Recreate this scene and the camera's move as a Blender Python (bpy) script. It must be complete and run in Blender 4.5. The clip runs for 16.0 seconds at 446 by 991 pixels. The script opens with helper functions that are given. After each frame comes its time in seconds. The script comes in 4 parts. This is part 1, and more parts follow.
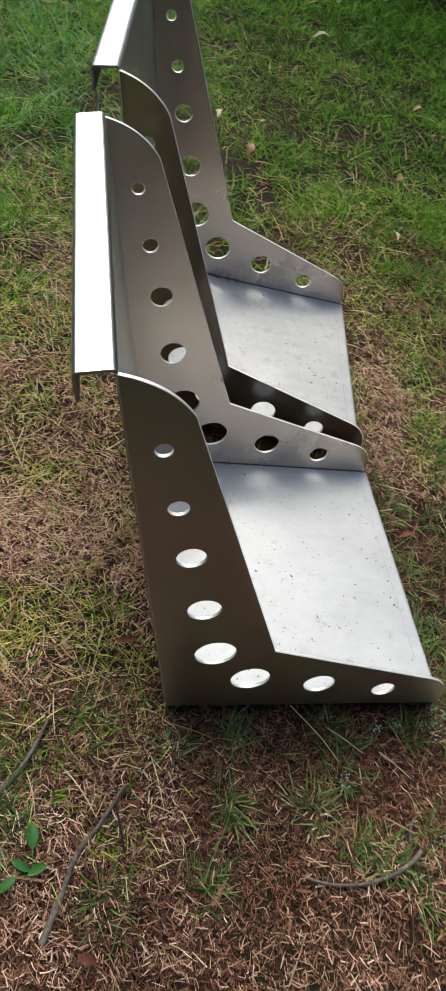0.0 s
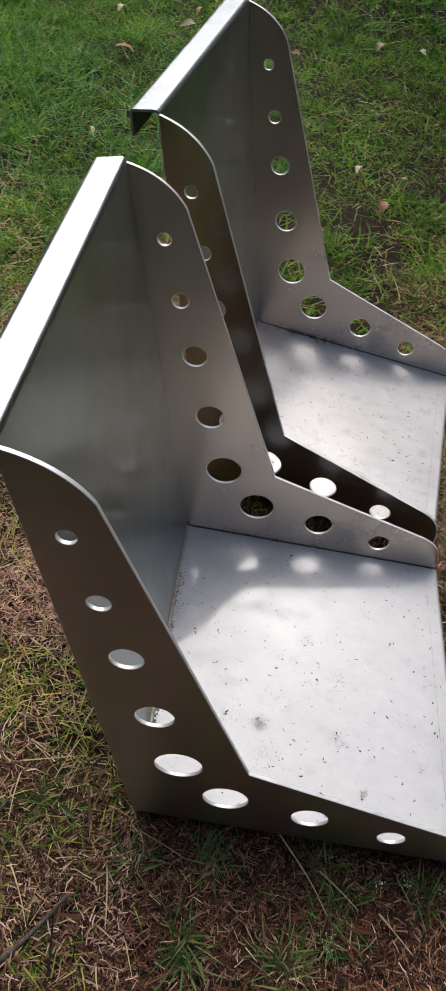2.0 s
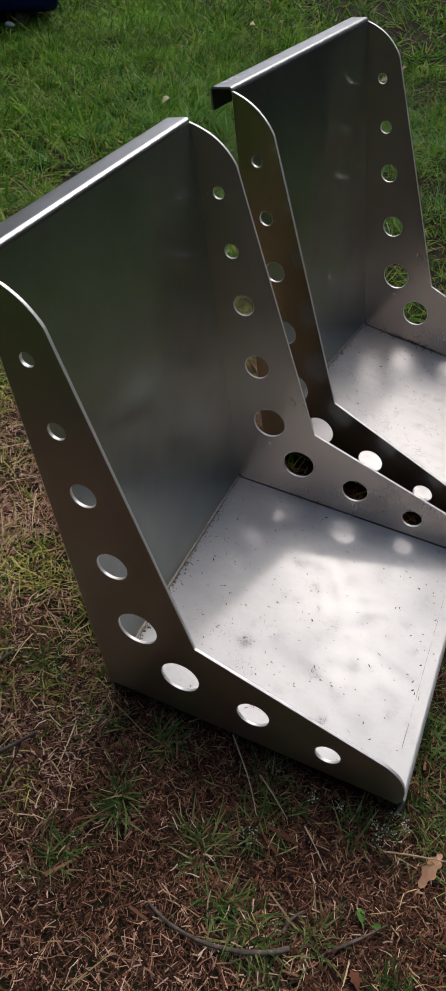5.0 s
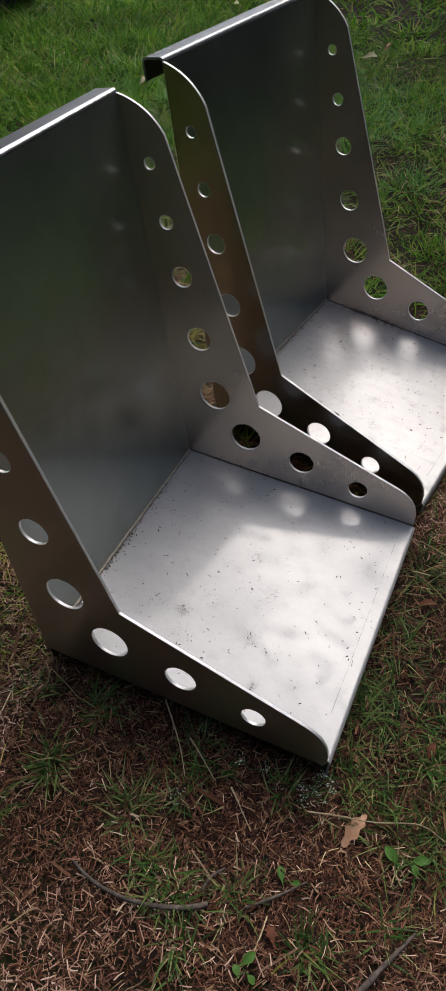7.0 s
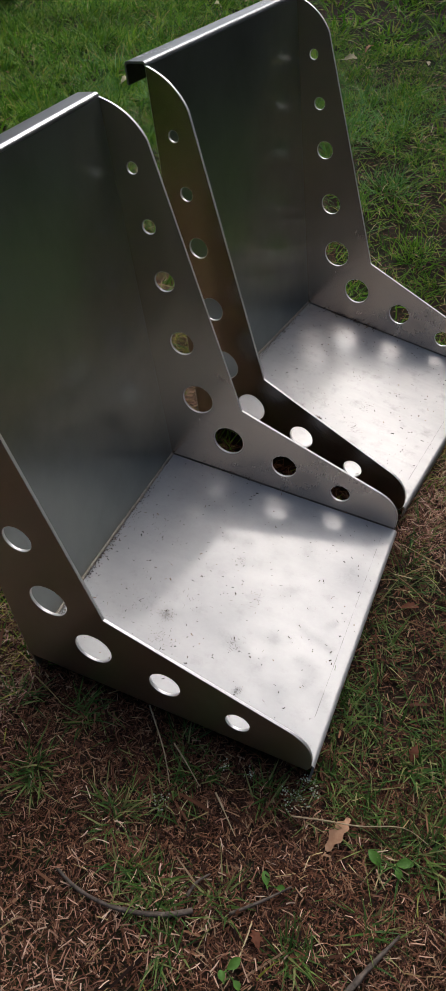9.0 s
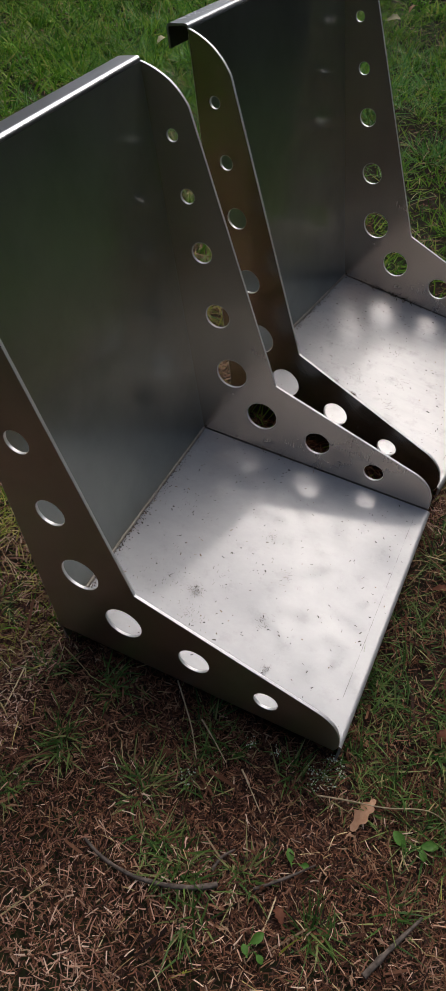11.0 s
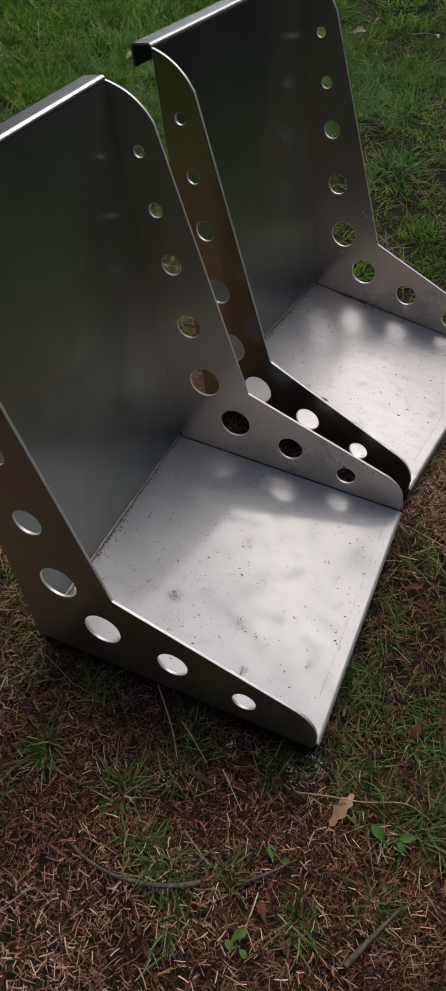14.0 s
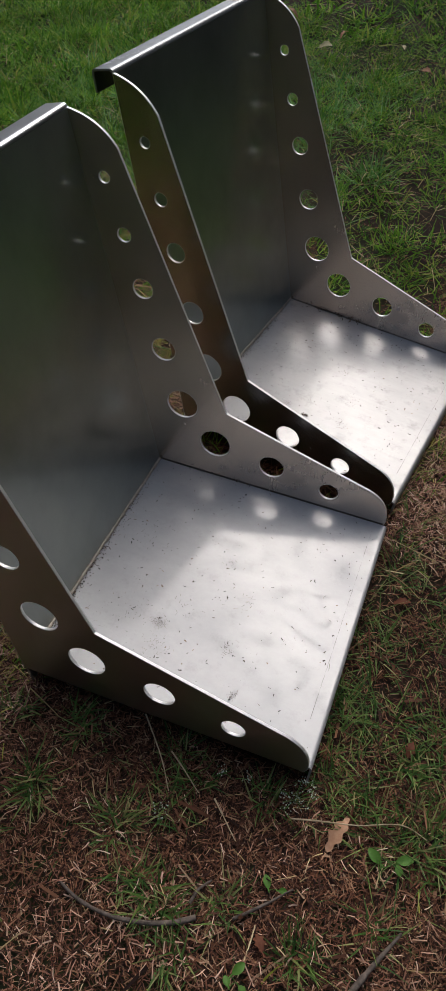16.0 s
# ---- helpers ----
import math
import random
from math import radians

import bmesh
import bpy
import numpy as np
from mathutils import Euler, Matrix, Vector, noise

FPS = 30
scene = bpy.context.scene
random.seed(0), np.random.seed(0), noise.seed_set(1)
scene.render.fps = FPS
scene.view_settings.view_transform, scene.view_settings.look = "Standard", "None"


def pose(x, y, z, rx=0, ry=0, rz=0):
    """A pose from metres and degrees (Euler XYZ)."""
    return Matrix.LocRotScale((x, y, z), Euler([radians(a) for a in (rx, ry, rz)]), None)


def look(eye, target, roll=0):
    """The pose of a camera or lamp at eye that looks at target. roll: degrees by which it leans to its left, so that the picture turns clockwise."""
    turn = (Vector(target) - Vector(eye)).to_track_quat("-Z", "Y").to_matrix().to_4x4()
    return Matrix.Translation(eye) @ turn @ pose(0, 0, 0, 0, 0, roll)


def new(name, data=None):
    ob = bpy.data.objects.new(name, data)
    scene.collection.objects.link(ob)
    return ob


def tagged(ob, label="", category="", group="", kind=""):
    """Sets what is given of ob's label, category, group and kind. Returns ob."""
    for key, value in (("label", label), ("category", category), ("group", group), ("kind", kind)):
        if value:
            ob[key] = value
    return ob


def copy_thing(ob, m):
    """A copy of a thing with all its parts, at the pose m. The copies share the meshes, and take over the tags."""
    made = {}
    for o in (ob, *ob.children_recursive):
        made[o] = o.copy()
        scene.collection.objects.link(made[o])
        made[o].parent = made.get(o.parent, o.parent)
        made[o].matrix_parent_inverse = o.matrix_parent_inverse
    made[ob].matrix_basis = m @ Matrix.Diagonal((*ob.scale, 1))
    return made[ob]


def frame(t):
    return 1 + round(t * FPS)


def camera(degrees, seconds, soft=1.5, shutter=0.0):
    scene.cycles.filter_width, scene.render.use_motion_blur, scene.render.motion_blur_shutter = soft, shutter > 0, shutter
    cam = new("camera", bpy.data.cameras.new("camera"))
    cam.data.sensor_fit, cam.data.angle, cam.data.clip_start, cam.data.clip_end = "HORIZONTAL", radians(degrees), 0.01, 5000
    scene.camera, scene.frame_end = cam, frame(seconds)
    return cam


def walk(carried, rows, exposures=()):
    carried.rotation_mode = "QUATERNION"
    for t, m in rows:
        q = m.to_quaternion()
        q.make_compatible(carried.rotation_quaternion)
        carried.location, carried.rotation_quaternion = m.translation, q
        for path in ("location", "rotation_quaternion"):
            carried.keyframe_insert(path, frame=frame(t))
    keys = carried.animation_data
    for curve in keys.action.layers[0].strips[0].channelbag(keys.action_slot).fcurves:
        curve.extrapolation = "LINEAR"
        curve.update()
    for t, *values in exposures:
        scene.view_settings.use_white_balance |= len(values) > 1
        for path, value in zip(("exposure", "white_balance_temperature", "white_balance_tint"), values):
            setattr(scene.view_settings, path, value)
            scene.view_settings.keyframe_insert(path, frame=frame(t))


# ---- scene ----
# seconds, place in metres, turn in degrees
ROWS = [
    (0.0, -0.1892, -0.4382, 0.9989, 40.449, -12.689, -6.666),
    (0.2, -0.1503, -0.4427, 0.9784, 42.915, -10.151, -1.837),
    (0.5, -0.0978, -0.4931, 1.0057, 46.281, -8.925, -0.413),
    (0.7, -0.0652, -0.53, 1.0142, 47.778, -8.181, -1.929),
    (1.0, -0.0374, -0.5347, 1.0177, 48.71, -6.679, -1.039),
    (1.2, -0.0142, -0.498, 0.9944, 48.087, -6.927, -2.985),
    (1.5, 0.0044, -0.4391, 0.9997, 42.312, -10.945, 1.072),
    (1.8, 0.0039, -0.371, 0.9833, 39.27, -9.128, 1.832),
    (2.0, 0.0108, -0.3333, 0.9738, 41.693, -8.205, 6.489),
    (2.2, 0.0414, -0.3216, 0.948, 41.568, -7.743, 12.034),
    (2.5, 0.1091, -0.3303, 0.9461, 39.974, -5.731, 13.95),
    (2.8, 0.1457, -0.3453, 0.9391, 41.206, -3.0, 14.612),
    (3.0, 0.1597, -0.3567, 0.9439, 43.248, -3.381, 14.763),
    (3.2, 0.1753, -0.3925, 0.939, 43.678, -3.827, 14.813),
    (3.5, 0.2016, -0.4699, 0.9476, 43.097, -5.848, 12.013),
    (3.8, 0.22, -0.5442, 0.9586, 42.076, -9.293, 11.739),
    (4.0, 0.2288, -0.5573, 0.9723, 43.001, -8.677, 14.357),
    (4.2, 0.2415, -0.5371, 0.9679, 44.502, -6.716, 17.365),
    (6.3, 0.3934, -0.4566, 0.9496, 44.455, -3.541, 25.213),
    (6.5, 0.4055, -0.4576, 0.9496, 44.755, -3.478, 24.781),
    (7.0, 0.4052, -0.4573, 0.95, 43.878, -3.352, 23.746),
    (7.5, 0.4056, -0.452, 0.9449, 43.997, -3.675, 24.374),
    (8.0, 0.3946, -0.449, 0.9511, 44.108, -3.111, 25.898),
    (8.5, 0.4062, -0.4453, 0.9575, 43.86, -3.573, 22.808),
    (9.0, 0.3982, -0.4532, 0.9571, 43.802, -4.319, 22.655),
    (9.5, 0.3808, -0.4478, 0.9591, 41.017, -3.733, 23.405),
    (9.7, 0.375, -0.4472, 0.9558, 41.099, -3.332, 23.347),
    (11.8, 0.3877, -0.444, 0.9622, 41.359, -4.636, 25.547),
    (12.0, 0.39, -0.4473, 0.9667, 41.248, -5.078, 24.331),
    (12.5, 0.3942, -0.4494, 0.9697, 42.204, -4.365, 22.843),
    (13.0, 0.3996, -0.4581, 0.976, 42.712, -4.24, 22.587),
    (13.5, 0.4086, -0.4604, 0.9734, 42.25, -3.915, 21.895),
    (14.0, 0.3987, -0.4567, 0.9719, 42.109, -3.928, 22.973),
    (14.5, 0.3745, -0.444, 0.9732, 42.645, -3.445, 24.675),
    (15.0, 0.3875, -0.4348, 0.9735, 43.2, -3.285, 22.854),
    (15.5, 0.403, -0.4346, 0.9739, 43.554, -3.575, 21.534),
    (16.0, 0.4046, -0.4339, 0.9741, 43.132, -2.755, 20.713),
]
cam = camera(32.00, 16.0, soft=1.15, shutter=0.10)
EXPOSURES = [(0.0, 1.00, 5860, 0), (1.0, 0.84, 5850, 5), (2.0, 0.62, 5850, 7), (3.5, 0.38, 5900, 8), (4.0, 0.18, 5900, 8), (6.5, 0.07, 5880, 7), (9.0, 0.06, 5880, 7),
             (9.5, -0.20, 5920, 8), (12.0, 0.01, 5900, 8), (12.5, -0.07, 5900, 8), (13.0, -0.01, 5900, 7), (13.5, -0.20, 5920, 8), (14.0, -0.22, 5920, 8), (14.5, 0.04, 5900, 7), (16.0, 0.02, 5880, 7)]
walk(cam, [(t, pose(*place)) for t, *place in ROWS], EXPOSURES)

# ---- light: a hazy bright sky over a clearing ----
SUN_HEIGHT, SUN_BEARING = 49.0, -4.0          # degrees; bearing from +y towards +x
world = bpy.data.worlds.new("sky")
scene.world = world
world.use_nodes = True
wn = world.node_tree
sky = wn.nodes.new("ShaderNodeTexSky")
sky.sky_type = "NISHITA"
sky.sun_disc = False
sky.sun_elevation, sky.sun_rotation = radians(SUN_HEIGHT), radians(SUN_BEARING)
sky.dust_density, sky.air_density, sky.ozone_density = 6.0, 0.6, 0.4
wn.links.new(sky.outputs[0], wn.nodes["Background"].inputs[0])
wn.nodes["Background"].inputs[1].default_value = 0.15
sun = new("sun", bpy.data.lights.new("sun", "SUN"))
sun.data.energy, sun.data.angle, sun.data.color = 0.82, radians(96), (1.0, 0.965, 0.91)
sb, sh = radians(SUN_BEARING), radians(SUN_HEIGHT)
sun.matrix_world = look((0, 0, 0), (-math.sin(sb) * math.cos(sh), -math.cos(sb) * math.cos(sh), -math.sin(sh)))


# ---- materials ----
def material(name):
    m = bpy.data.materials.new(name)
    m.use_nodes = True
    nt = m.node_tree
    return m, nt, nt.nodes["Principled BSDF"]


def node(nt, kind, **values):
    n = nt.nodes.new(kind)
    for key, value in values.items():
        n.inputs[key.replace("_", " ")].default_value = value
    return n


def ramp(nt, source, stops):
    n = nt.nodes.new("ShaderNodeValToRGB")
    e = n.color_ramp.elements
    while len(e) < len(stops):
        e.new(0.5)
    for el, (p, c) in zip(e, stops):
        el.position, el.color = p, (*c, 1) if len(c) == 3 else c
    nt.links.new(source, n.inputs[0])
    return n


def grey(v):
    return (v, v, v)


def mapped(nt, scale=(1, 1, 1)):
    co = nt.nodes.new("ShaderNodeTexCoord")
    mp = nt.nodes.new("ShaderNodeMapping")
    mp.inputs["Scale"].default_value = scale
    nt.links.new(co.outputs["Object"], mp.inputs[0])
    return mp.outputs[0]


def noise_of(nt, vec, scale, detail=4.0, rough=0.6):
    n = node(nt, "ShaderNodeTexNoise", Scale=scale, Detail=detail, Roughness=rough)
    nt.links.new(vec, n.inputs["Vector"])
    return n.outputs[0]


def math_of(nt, op, a, b):
    n = nt.nodes.new("ShaderNodeMath")
    n.operation = op
    for i, v in enumerate((a, b)):
        if isinstance(v, (int, float)):
            n.inputs[i].default_value = v
        else:
            nt.links.new(v, n.inputs[i])
    return n.outputs[0]


def mix_of(nt, fac, a, b):
    n = nt.nodes.new("ShaderNodeMix")
    n.data_type = "RGBA"
    nt.links.new(fac, n.inputs[0])
    for slot, v in ((6, a), (7, b)):
        if isinstance(v, tuple):
            n.inputs[slot].default_value = (*v, 1)
        else:
            nt.links.new(v, n.inputs[slot])
    return n.outputs[2]


def bumped(nt, bsdf, height, strength, distance):
    b = node(nt, "ShaderNodeBump", Strength=strength, Distance=distance)
    nt.links.new(height, b.inputs["Height"])
    nt.links.new(b.outputs[0], bsdf.inputs["Normal"])


def aluminium(name, base=0.78, rough=0.24, streak=(4, 90, 4), stain=0.35, stain_scale=9.0, tint=(1.0, 0.985, 0.96), metal=1.0, relief=0.025, veil=0.0, sheen=(9, 40, 9), film_rough=0.44, film_metal=0.5):
    """Bare mill-finish sheet: fine rolling streaks, cloudy oxide, a few dull smudges."""
    m, nt, b = material(name)
    vec = mapped(nt)
    lines = noise_of(nt, mapped(nt, streak), 6.0, 3.0)
    cloud = noise_of(nt, vec, 5.0, 5.0, 0.6)
    spots = noise_of(nt, vec, stain_scale, 8.0, 0.72)
    marks = ramp(nt, spots, [(0.53, grey(0)), (0.66, grey(1))]).outputs[0]
    smudge = math_of(nt, "MULTIPLY", marks, stain)
    clean = ramp(nt, cloud, [(0.3, tuple(base * 0.9 * c for c in tint)), (0.7, tuple(min(1, base * 1.06 * c) for c in tint))])
    col = mix_of(nt, smudge, clean.outputs[0], (0.24, 0.235, 0.225))
    nt.links.new(col, b.inputs["Base Color"])
    r = math_of(nt, "ADD", math_of(nt, "MULTIPLY", lines, 0.03), rough - 0.03)
    r = math_of(nt, "ADD", r, math_of(nt, "MULTIPLY", cloud, 0.06))
    r = math_of(nt, "ADD", r, math_of(nt, "MULTIPLY", smudge, 0.10))
    nt.links.new(r, b.inputs["Roughness"])
    b.inputs["Metallic"].default_value = metal
    if relief:
        bumped(nt, b, math_of(nt, "ADD", lines, math_of(nt, "MULTIPLY", cloud, 2.0)), relief, 0.002)
    if veil:
        # a dull oxide film scatters part of the light widely
        film = nt.nodes.new("ShaderNodeBsdfPrincipled")
        film.inputs["Metallic"].default_value, film.inputs["Roughness"].default_value = film_metal, film_rough
        nt.links.new(col, film.inputs["Base Color"])
        mx = nt.nodes.new("ShaderNodeMixShader")
        band = noise_of(nt, mapped(nt, sheen), 1.0, 8.0, 0.72)
        share = math_of(nt, "ADD", math_of(nt, "MULTIPLY", cloud, 0.35), math_of(nt, "ADD", math_of(nt, "MULTIPLY", band, 0.26), veil - 0.305))
        share = math_of(nt, "ADD", share, math_of(nt, "MULTIPLY", marks, 0.04))
        nt.links.new(share, mx.inputs[0])
        nt.links.new(b.outputs[0], mx.inputs[1]), nt.links.new(film.outputs[0], mx.inputs[2])
        nt.links.new(mx.outputs[0], nt.nodes["Material Output"].inputs[0])
    return m


def islands(name, stops, rough=0.6, translucent=0.0, gloss=0.2, patchy=(0.72, 1.15)):
    """Colour that varies from blade to blade."""
    m, nt, b = material(name)
    geo = nt.nodes.new("ShaderNodeNewGeometry")
    col = ramp(nt, geo.outputs["Random Per Island"], stops).outputs[0]
    patch = noise_of(nt, mapped(nt), 3.0, 3.0)
    fine = noise_of(nt, mapped(nt), 300.0, 2.0)
    dark = ramp(nt, math_of(nt, "ADD", math_of(nt, "MULTIPLY", patch, 0.6), math_of(nt, "MULTIPLY", fine, 0.4)), [(0.32, grey(patchy[0])), (0.68, grey(patchy[1]))]).outputs[0]
    mul = nt.nodes.new("ShaderNodeMix")
    mul.data_type, mul.blend_type = "RGBA", "MULTIPLY"
    mul.inputs[0].default_value = 1.0
    nt.links.new(col, mul.inputs[6]), nt.links.new(dark, mul.inputs[7])
    nt.links.new(mul.outputs[2], b.inputs["Base Color"])
    b.inputs["Roughness"].default_value = rough
    b.inputs["Specular IOR Level"].default_value = gloss
    if translucent:
        tr = nt.nodes.new("ShaderNodeBsdfTranslucent")
        nt.links.new(mul.outputs[2], tr.inputs[0])
        mx = nt.nodes.new("ShaderNodeMixShader")
        mx.inputs[0].default_value = translucent
        nt.links.new(b.outputs[0], mx.inputs[1]), nt.links.new(tr.outputs[0], mx.inputs[2])
        nt.links.new(mx.outputs[0], nt.nodes["Material Output"].inputs[0])
    return m


def organic(name, dark, light, scale=60.0, rough=0.8, bump=0.4, stretch=(1, 1, 1)):
    m, nt, b = material(name)
    vec = mapped(nt, stretch)
    n = math_of(nt, "ADD", math_of(nt, "MULTIPLY", noise_of(nt, vec, scale, 6.0), 0.6), math_of(nt, "MULTIPLY", noise_of(nt, vec, scale * 0.15, 3.0), 0.4))
    nt.links.new(ramp(nt, n, [(0.32, dark), (0.68, light)]).outputs[0], b.inputs["Base Color"])
    b.inputs["Roughness"].default_value = rough
    b.inputs["Specular IOR Level"].default_value = 0.2
    bumped(nt, b, n, bump, 0.002)
    return m


# side plates are one metal; each tone holds the light its plate reflects
M_PLATE_SHADED = aluminium("mill_aluminium_side_shaded", 0.46, 0.30, (90, 4, 4), 0.25, 7.0, (0.93, 0.965, 1.0), relief=0.008)
M_PLATE_WARM_BOUNCE = aluminium("aluminium_side_warm_bounce", 0.75, 0.24, (90, 4, 4), 0.3, 7.0, (1.0, 0.85, 0.71), relief=0.008, veil=0.06, film_rough=0.5)
M_PLATE_DIM_REFLECTION = aluminium("aluminium_side_dim_reflection", 0.33, 0.22, (90, 4, 4), 0.3, 7.0, (1.0, 0.94, 0.88), relief=0.008)
M_BACK = aluminium("mill_aluminium_back", 0.45, 0.12, (4, 4, 20), 0.2, 5.0, (0.95, 1.0, 0.94), relief=0.0, veil=0.62, sheen=(3, 4, 2), film_rough=0.38, film_metal=0.9)
M_PAN = aluminium("scuffed_aluminium_pan", 0.42, 0.085, (6, 70, 4), 0.35, 40.0, (1.0, 0.99, 0.98), 1.0, 0.002, 0.92, (26, 40, 20), film_rough=0.54, film_metal=0.3)
M_PAN_DULL = aluminium("dull_aluminium_pan", 0.44, 0.13, (6, 30, 4), 0.5, 32.0, (1.0, 0.985, 0.965), 1.0, 0.004, 0.94, (4, 46, 9), film_rough=0.45, film_metal=0.45)
# two flange tones: the dimmer or brighter sky reflected is in the base colour
M_FLANGE_DIM_SKY = aluminium("streaked_flange_dim_sky", 0.35, 0.24, (60, 3, 60), 0.3, 12.0, (0.95, 0.99, 1.0), veil=0.5)
M_FLANGE_BRIGHT_SKY = aluminium("brushed_flange_bright_sky", 0.57, 0.30, (60, 3, 60), 0.16, 12.0, (0.98, 0.99, 1.0), 1.0)
# darkened metal that carries the shade within the folded channel
M_CHANNEL_SHADE = aluminium("channel_inside_shade", 0.16, 0.5, (30, 30, 30), 0.6, 20.0, relief=0.0)
M_EDGE = aluminium("ground_cut_edge", 0.82, 0.52, (40, 40, 40), 0.1, 30.0, metal=0.75, relief=0.0)
M_WELD = organic("dull_weld_bead", (0.25, 0.21, 0.16), (0.54, 0.48, 0.41), 120.0, 0.6, 0.6)
M_WELD.node_tree.nodes["Principled BSDF"].inputs["Metallic"].default_value = 0.4
M_LINE = organic("scribed_line", (0.11, 0.105, 0.10), (0.32, 0.31, 0.30), 300.0, 0.6)
def mossy_soil():
    m = organic("forest_soil", (0.008, 0.0046, 0.003), (0.040, 0.021, 0.013), 45.0, 0.95, 0.8)
    nt = m.node_tree
    b = nt.nodes["Principled BSDF"]
    earth = b.inputs["Base Color"].links[0].from_socket
    vec = mapped(nt)
    patch = math_of(nt, "ADD", math_of(nt, "MULTIPLY", noise_of(nt, vec, 1.3, 6.0), 0.7), math_of(nt, "MULTIPLY", noise_of(nt, vec, 25.0, 4.0), 0.3))
    moss = ramp(nt, noise_of(nt, vec, 90.0, 4.0), [(0.35, (0.007, 0.011, 0.003)), (0.7, (0.030, 0.042, 0.010))]).outputs[0]
    nt.links.new(mix_of(nt, ramp(nt, patch, [(0.44, grey(0)), (0.58, grey(0.85))]).outputs[0], earth, moss), b.inputs["Base Color"])
    return m


M_SCUFF = islands("grey_scuff", [(0.0, (0.11, 0.10, 0.09)), (1.0, (0.36, 0.33, 0.30))], 0.6)
M_SOIL = mossy_soil()
M_NEEDLE = islands("pine_needles", [(0.0, (0.012, 0.005, 0.003)), (0.35, (0.063, 0.024, 0.0122)), (0.75, (0.180, 0.076, 0.037)), (0.92, (0.30, 0.16, 0.086)), (1.0, (0.38, 0.26, 0.155))], 0.7)
M_BLEACHED = islands("bleached_needles", [(0.0, (0.07, 0.032, 0.02)), (0.35, (0.31, 0.15, 0.095)), (0.75, (0.56, 0.34, 0.225)), (1.0, (0.74, 0.55, 0.40))], 0.7)
M_STRAW = islands("dry_grass", [(0.0, (0.22, 0.135, 0.055)), (0.5, (0.48, 0.36, 0.16)), (1.0, (0.66, 0.55, 0.31))], 0.6, 0.15)
M_GRASS = islands("green_grass", [(0.0, (0.034, 0.13, 0.007)), (0.4, (0.115, 0.275, 0.016)), (0.75, (0.21, 0.39, 0.028)), (0.92, (0.29, 0.42, 0.04)), (1.0, (0.46, 0.41, 0.11))], 0.5, 0.35, 0.16, (0.5, 1.45))
M_GRASS_DARK = islands("shaded_grass", [(0.0, (0.034, 0.085, 0.014)), (0.5, (0.095, 0.18, 0.034)), (0.8, (0.18, 0.26, 0.060)), (1.0, (0.34, 0.32, 0.13))], 0.45, 0.3, 0.3)
M_GRASS_PALE = islands("pale_long_grass", [(0.0, (0.070, 0.21, 0.030)), (0.6, (0.15, 0.35, 0.065)), (1.0, (0.30, 0.50, 0.17))], 0.45, 0.3, 0.22)
M_YELLOW = islands("yellowing_grass", [(0.0, (0.11, 0.18, 0.016)), (0.45, (0.28, 0.31, 0.04)), (0.8, (0.46, 0.42, 0.09)), (1.0, (0.62, 0.50, 0.20))], 0.5, 0.3, 0.2, (0.75, 1.6))
M_LEAF = islands("broad_leaf", [(0.0, (0.12, 0.26, 0.04)), (1.0, (0.22, 0.38, 0.08))], 0.4, 0.3)
M_LEAF_DARK = islands("dark_broad_leaf", [(0.0, (0.055, 0.17, 0.03)), (1.0, (0.10, 0.25, 0.05))], 0.4, 0.3)
M_SPRIG = islands("pale_shrub_leaf", [(0.0, (0.16, 0.30, 0.20)), (1.0, (0.30, 0.46, 0.34))], 0.4, 0.3, 0.4)
M_SHRUB = islands("shrub_leaf", [(0.0, (0.018, 0.045, 0.022)), (0.7, (0.035, 0.085, 0.04)), (1.0, (0.06, 0.12, 0.06))], 0.45, 0.2)
M_WOODS = islands("woodland_leaf", [(0.0, (0.015, 0.035, 0.012)), (1.0, (0.05, 0.09, 0.03))], 0.6, 0.2)
M_DEAD = organic("dead_leaf_brown", (0.32, 0.16, 0.085), (0.58, 0.35, 0.21), 90.0, 0.7)
M_PALE = organic("dead_leaf_pale", (0.44, 0.38, 0.20), (0.74, 0.67, 0.42), 90.0, 0.7)
M_RUST = organic("dead_leaf_rust", (0.09, 0.03, 0.016), (0.20, 0.075, 0.035), 90.0, 0.7)
M_BARK = organic("weathered_twig", (0.035, 0.027, 0.021), (0.22, 0.175, 0.14), 160.0, 0.85, 0.7, (1, 1, 1))
M_STALK = organic("dry_stalk_straw", (0.30, 0.22, 0.12), (0.58, 0.47, 0.30), 120.0, 0.7)
M_BLUE = organic("dark_blue_plastic", (0.006, 0.010, 0.085), (0.010, 0.018, 0.14), 30.0, 0.45, 0.1)
M_STONE = organic("pale_stone", (0.42, 0.41, 0.39), (0.68, 0.67, 0.64), 200.0, 0.8)
M_SEED = islands("seed_head", [(0.0, (0.34, 0.38, 0.26)), (1.0, (0.62, 0.66, 0.52))], 0.7)
M_DIRT = islands("plant_crumb", [(0.0, (0.02, 0.016, 0.012)), (0.7, (0.07, 0.05, 0.035)), (1.0, (0.26, 0.18, 0.11))], 0.9)


# ---- building helpers ----
def part(name, bm, mat, parent=None, label="", smooth=None):
    me = bpy.data.meshes.new(name)
    bmesh.ops.recalc_face_normals(bm, faces=bm.faces)
    bm.to_mesh(me)
    bm.free()
    if smooth is not None:
        me.shade_smooth()
        me.set_sharp_from_angle(angle=radians(smooth))
    for one in mat if isinstance(mat, tuple) else (mat,):
        me.materials.append(one)
    ob = new(name, me)
    ob.parent = parent
    return tagged(ob, label) if label else ob


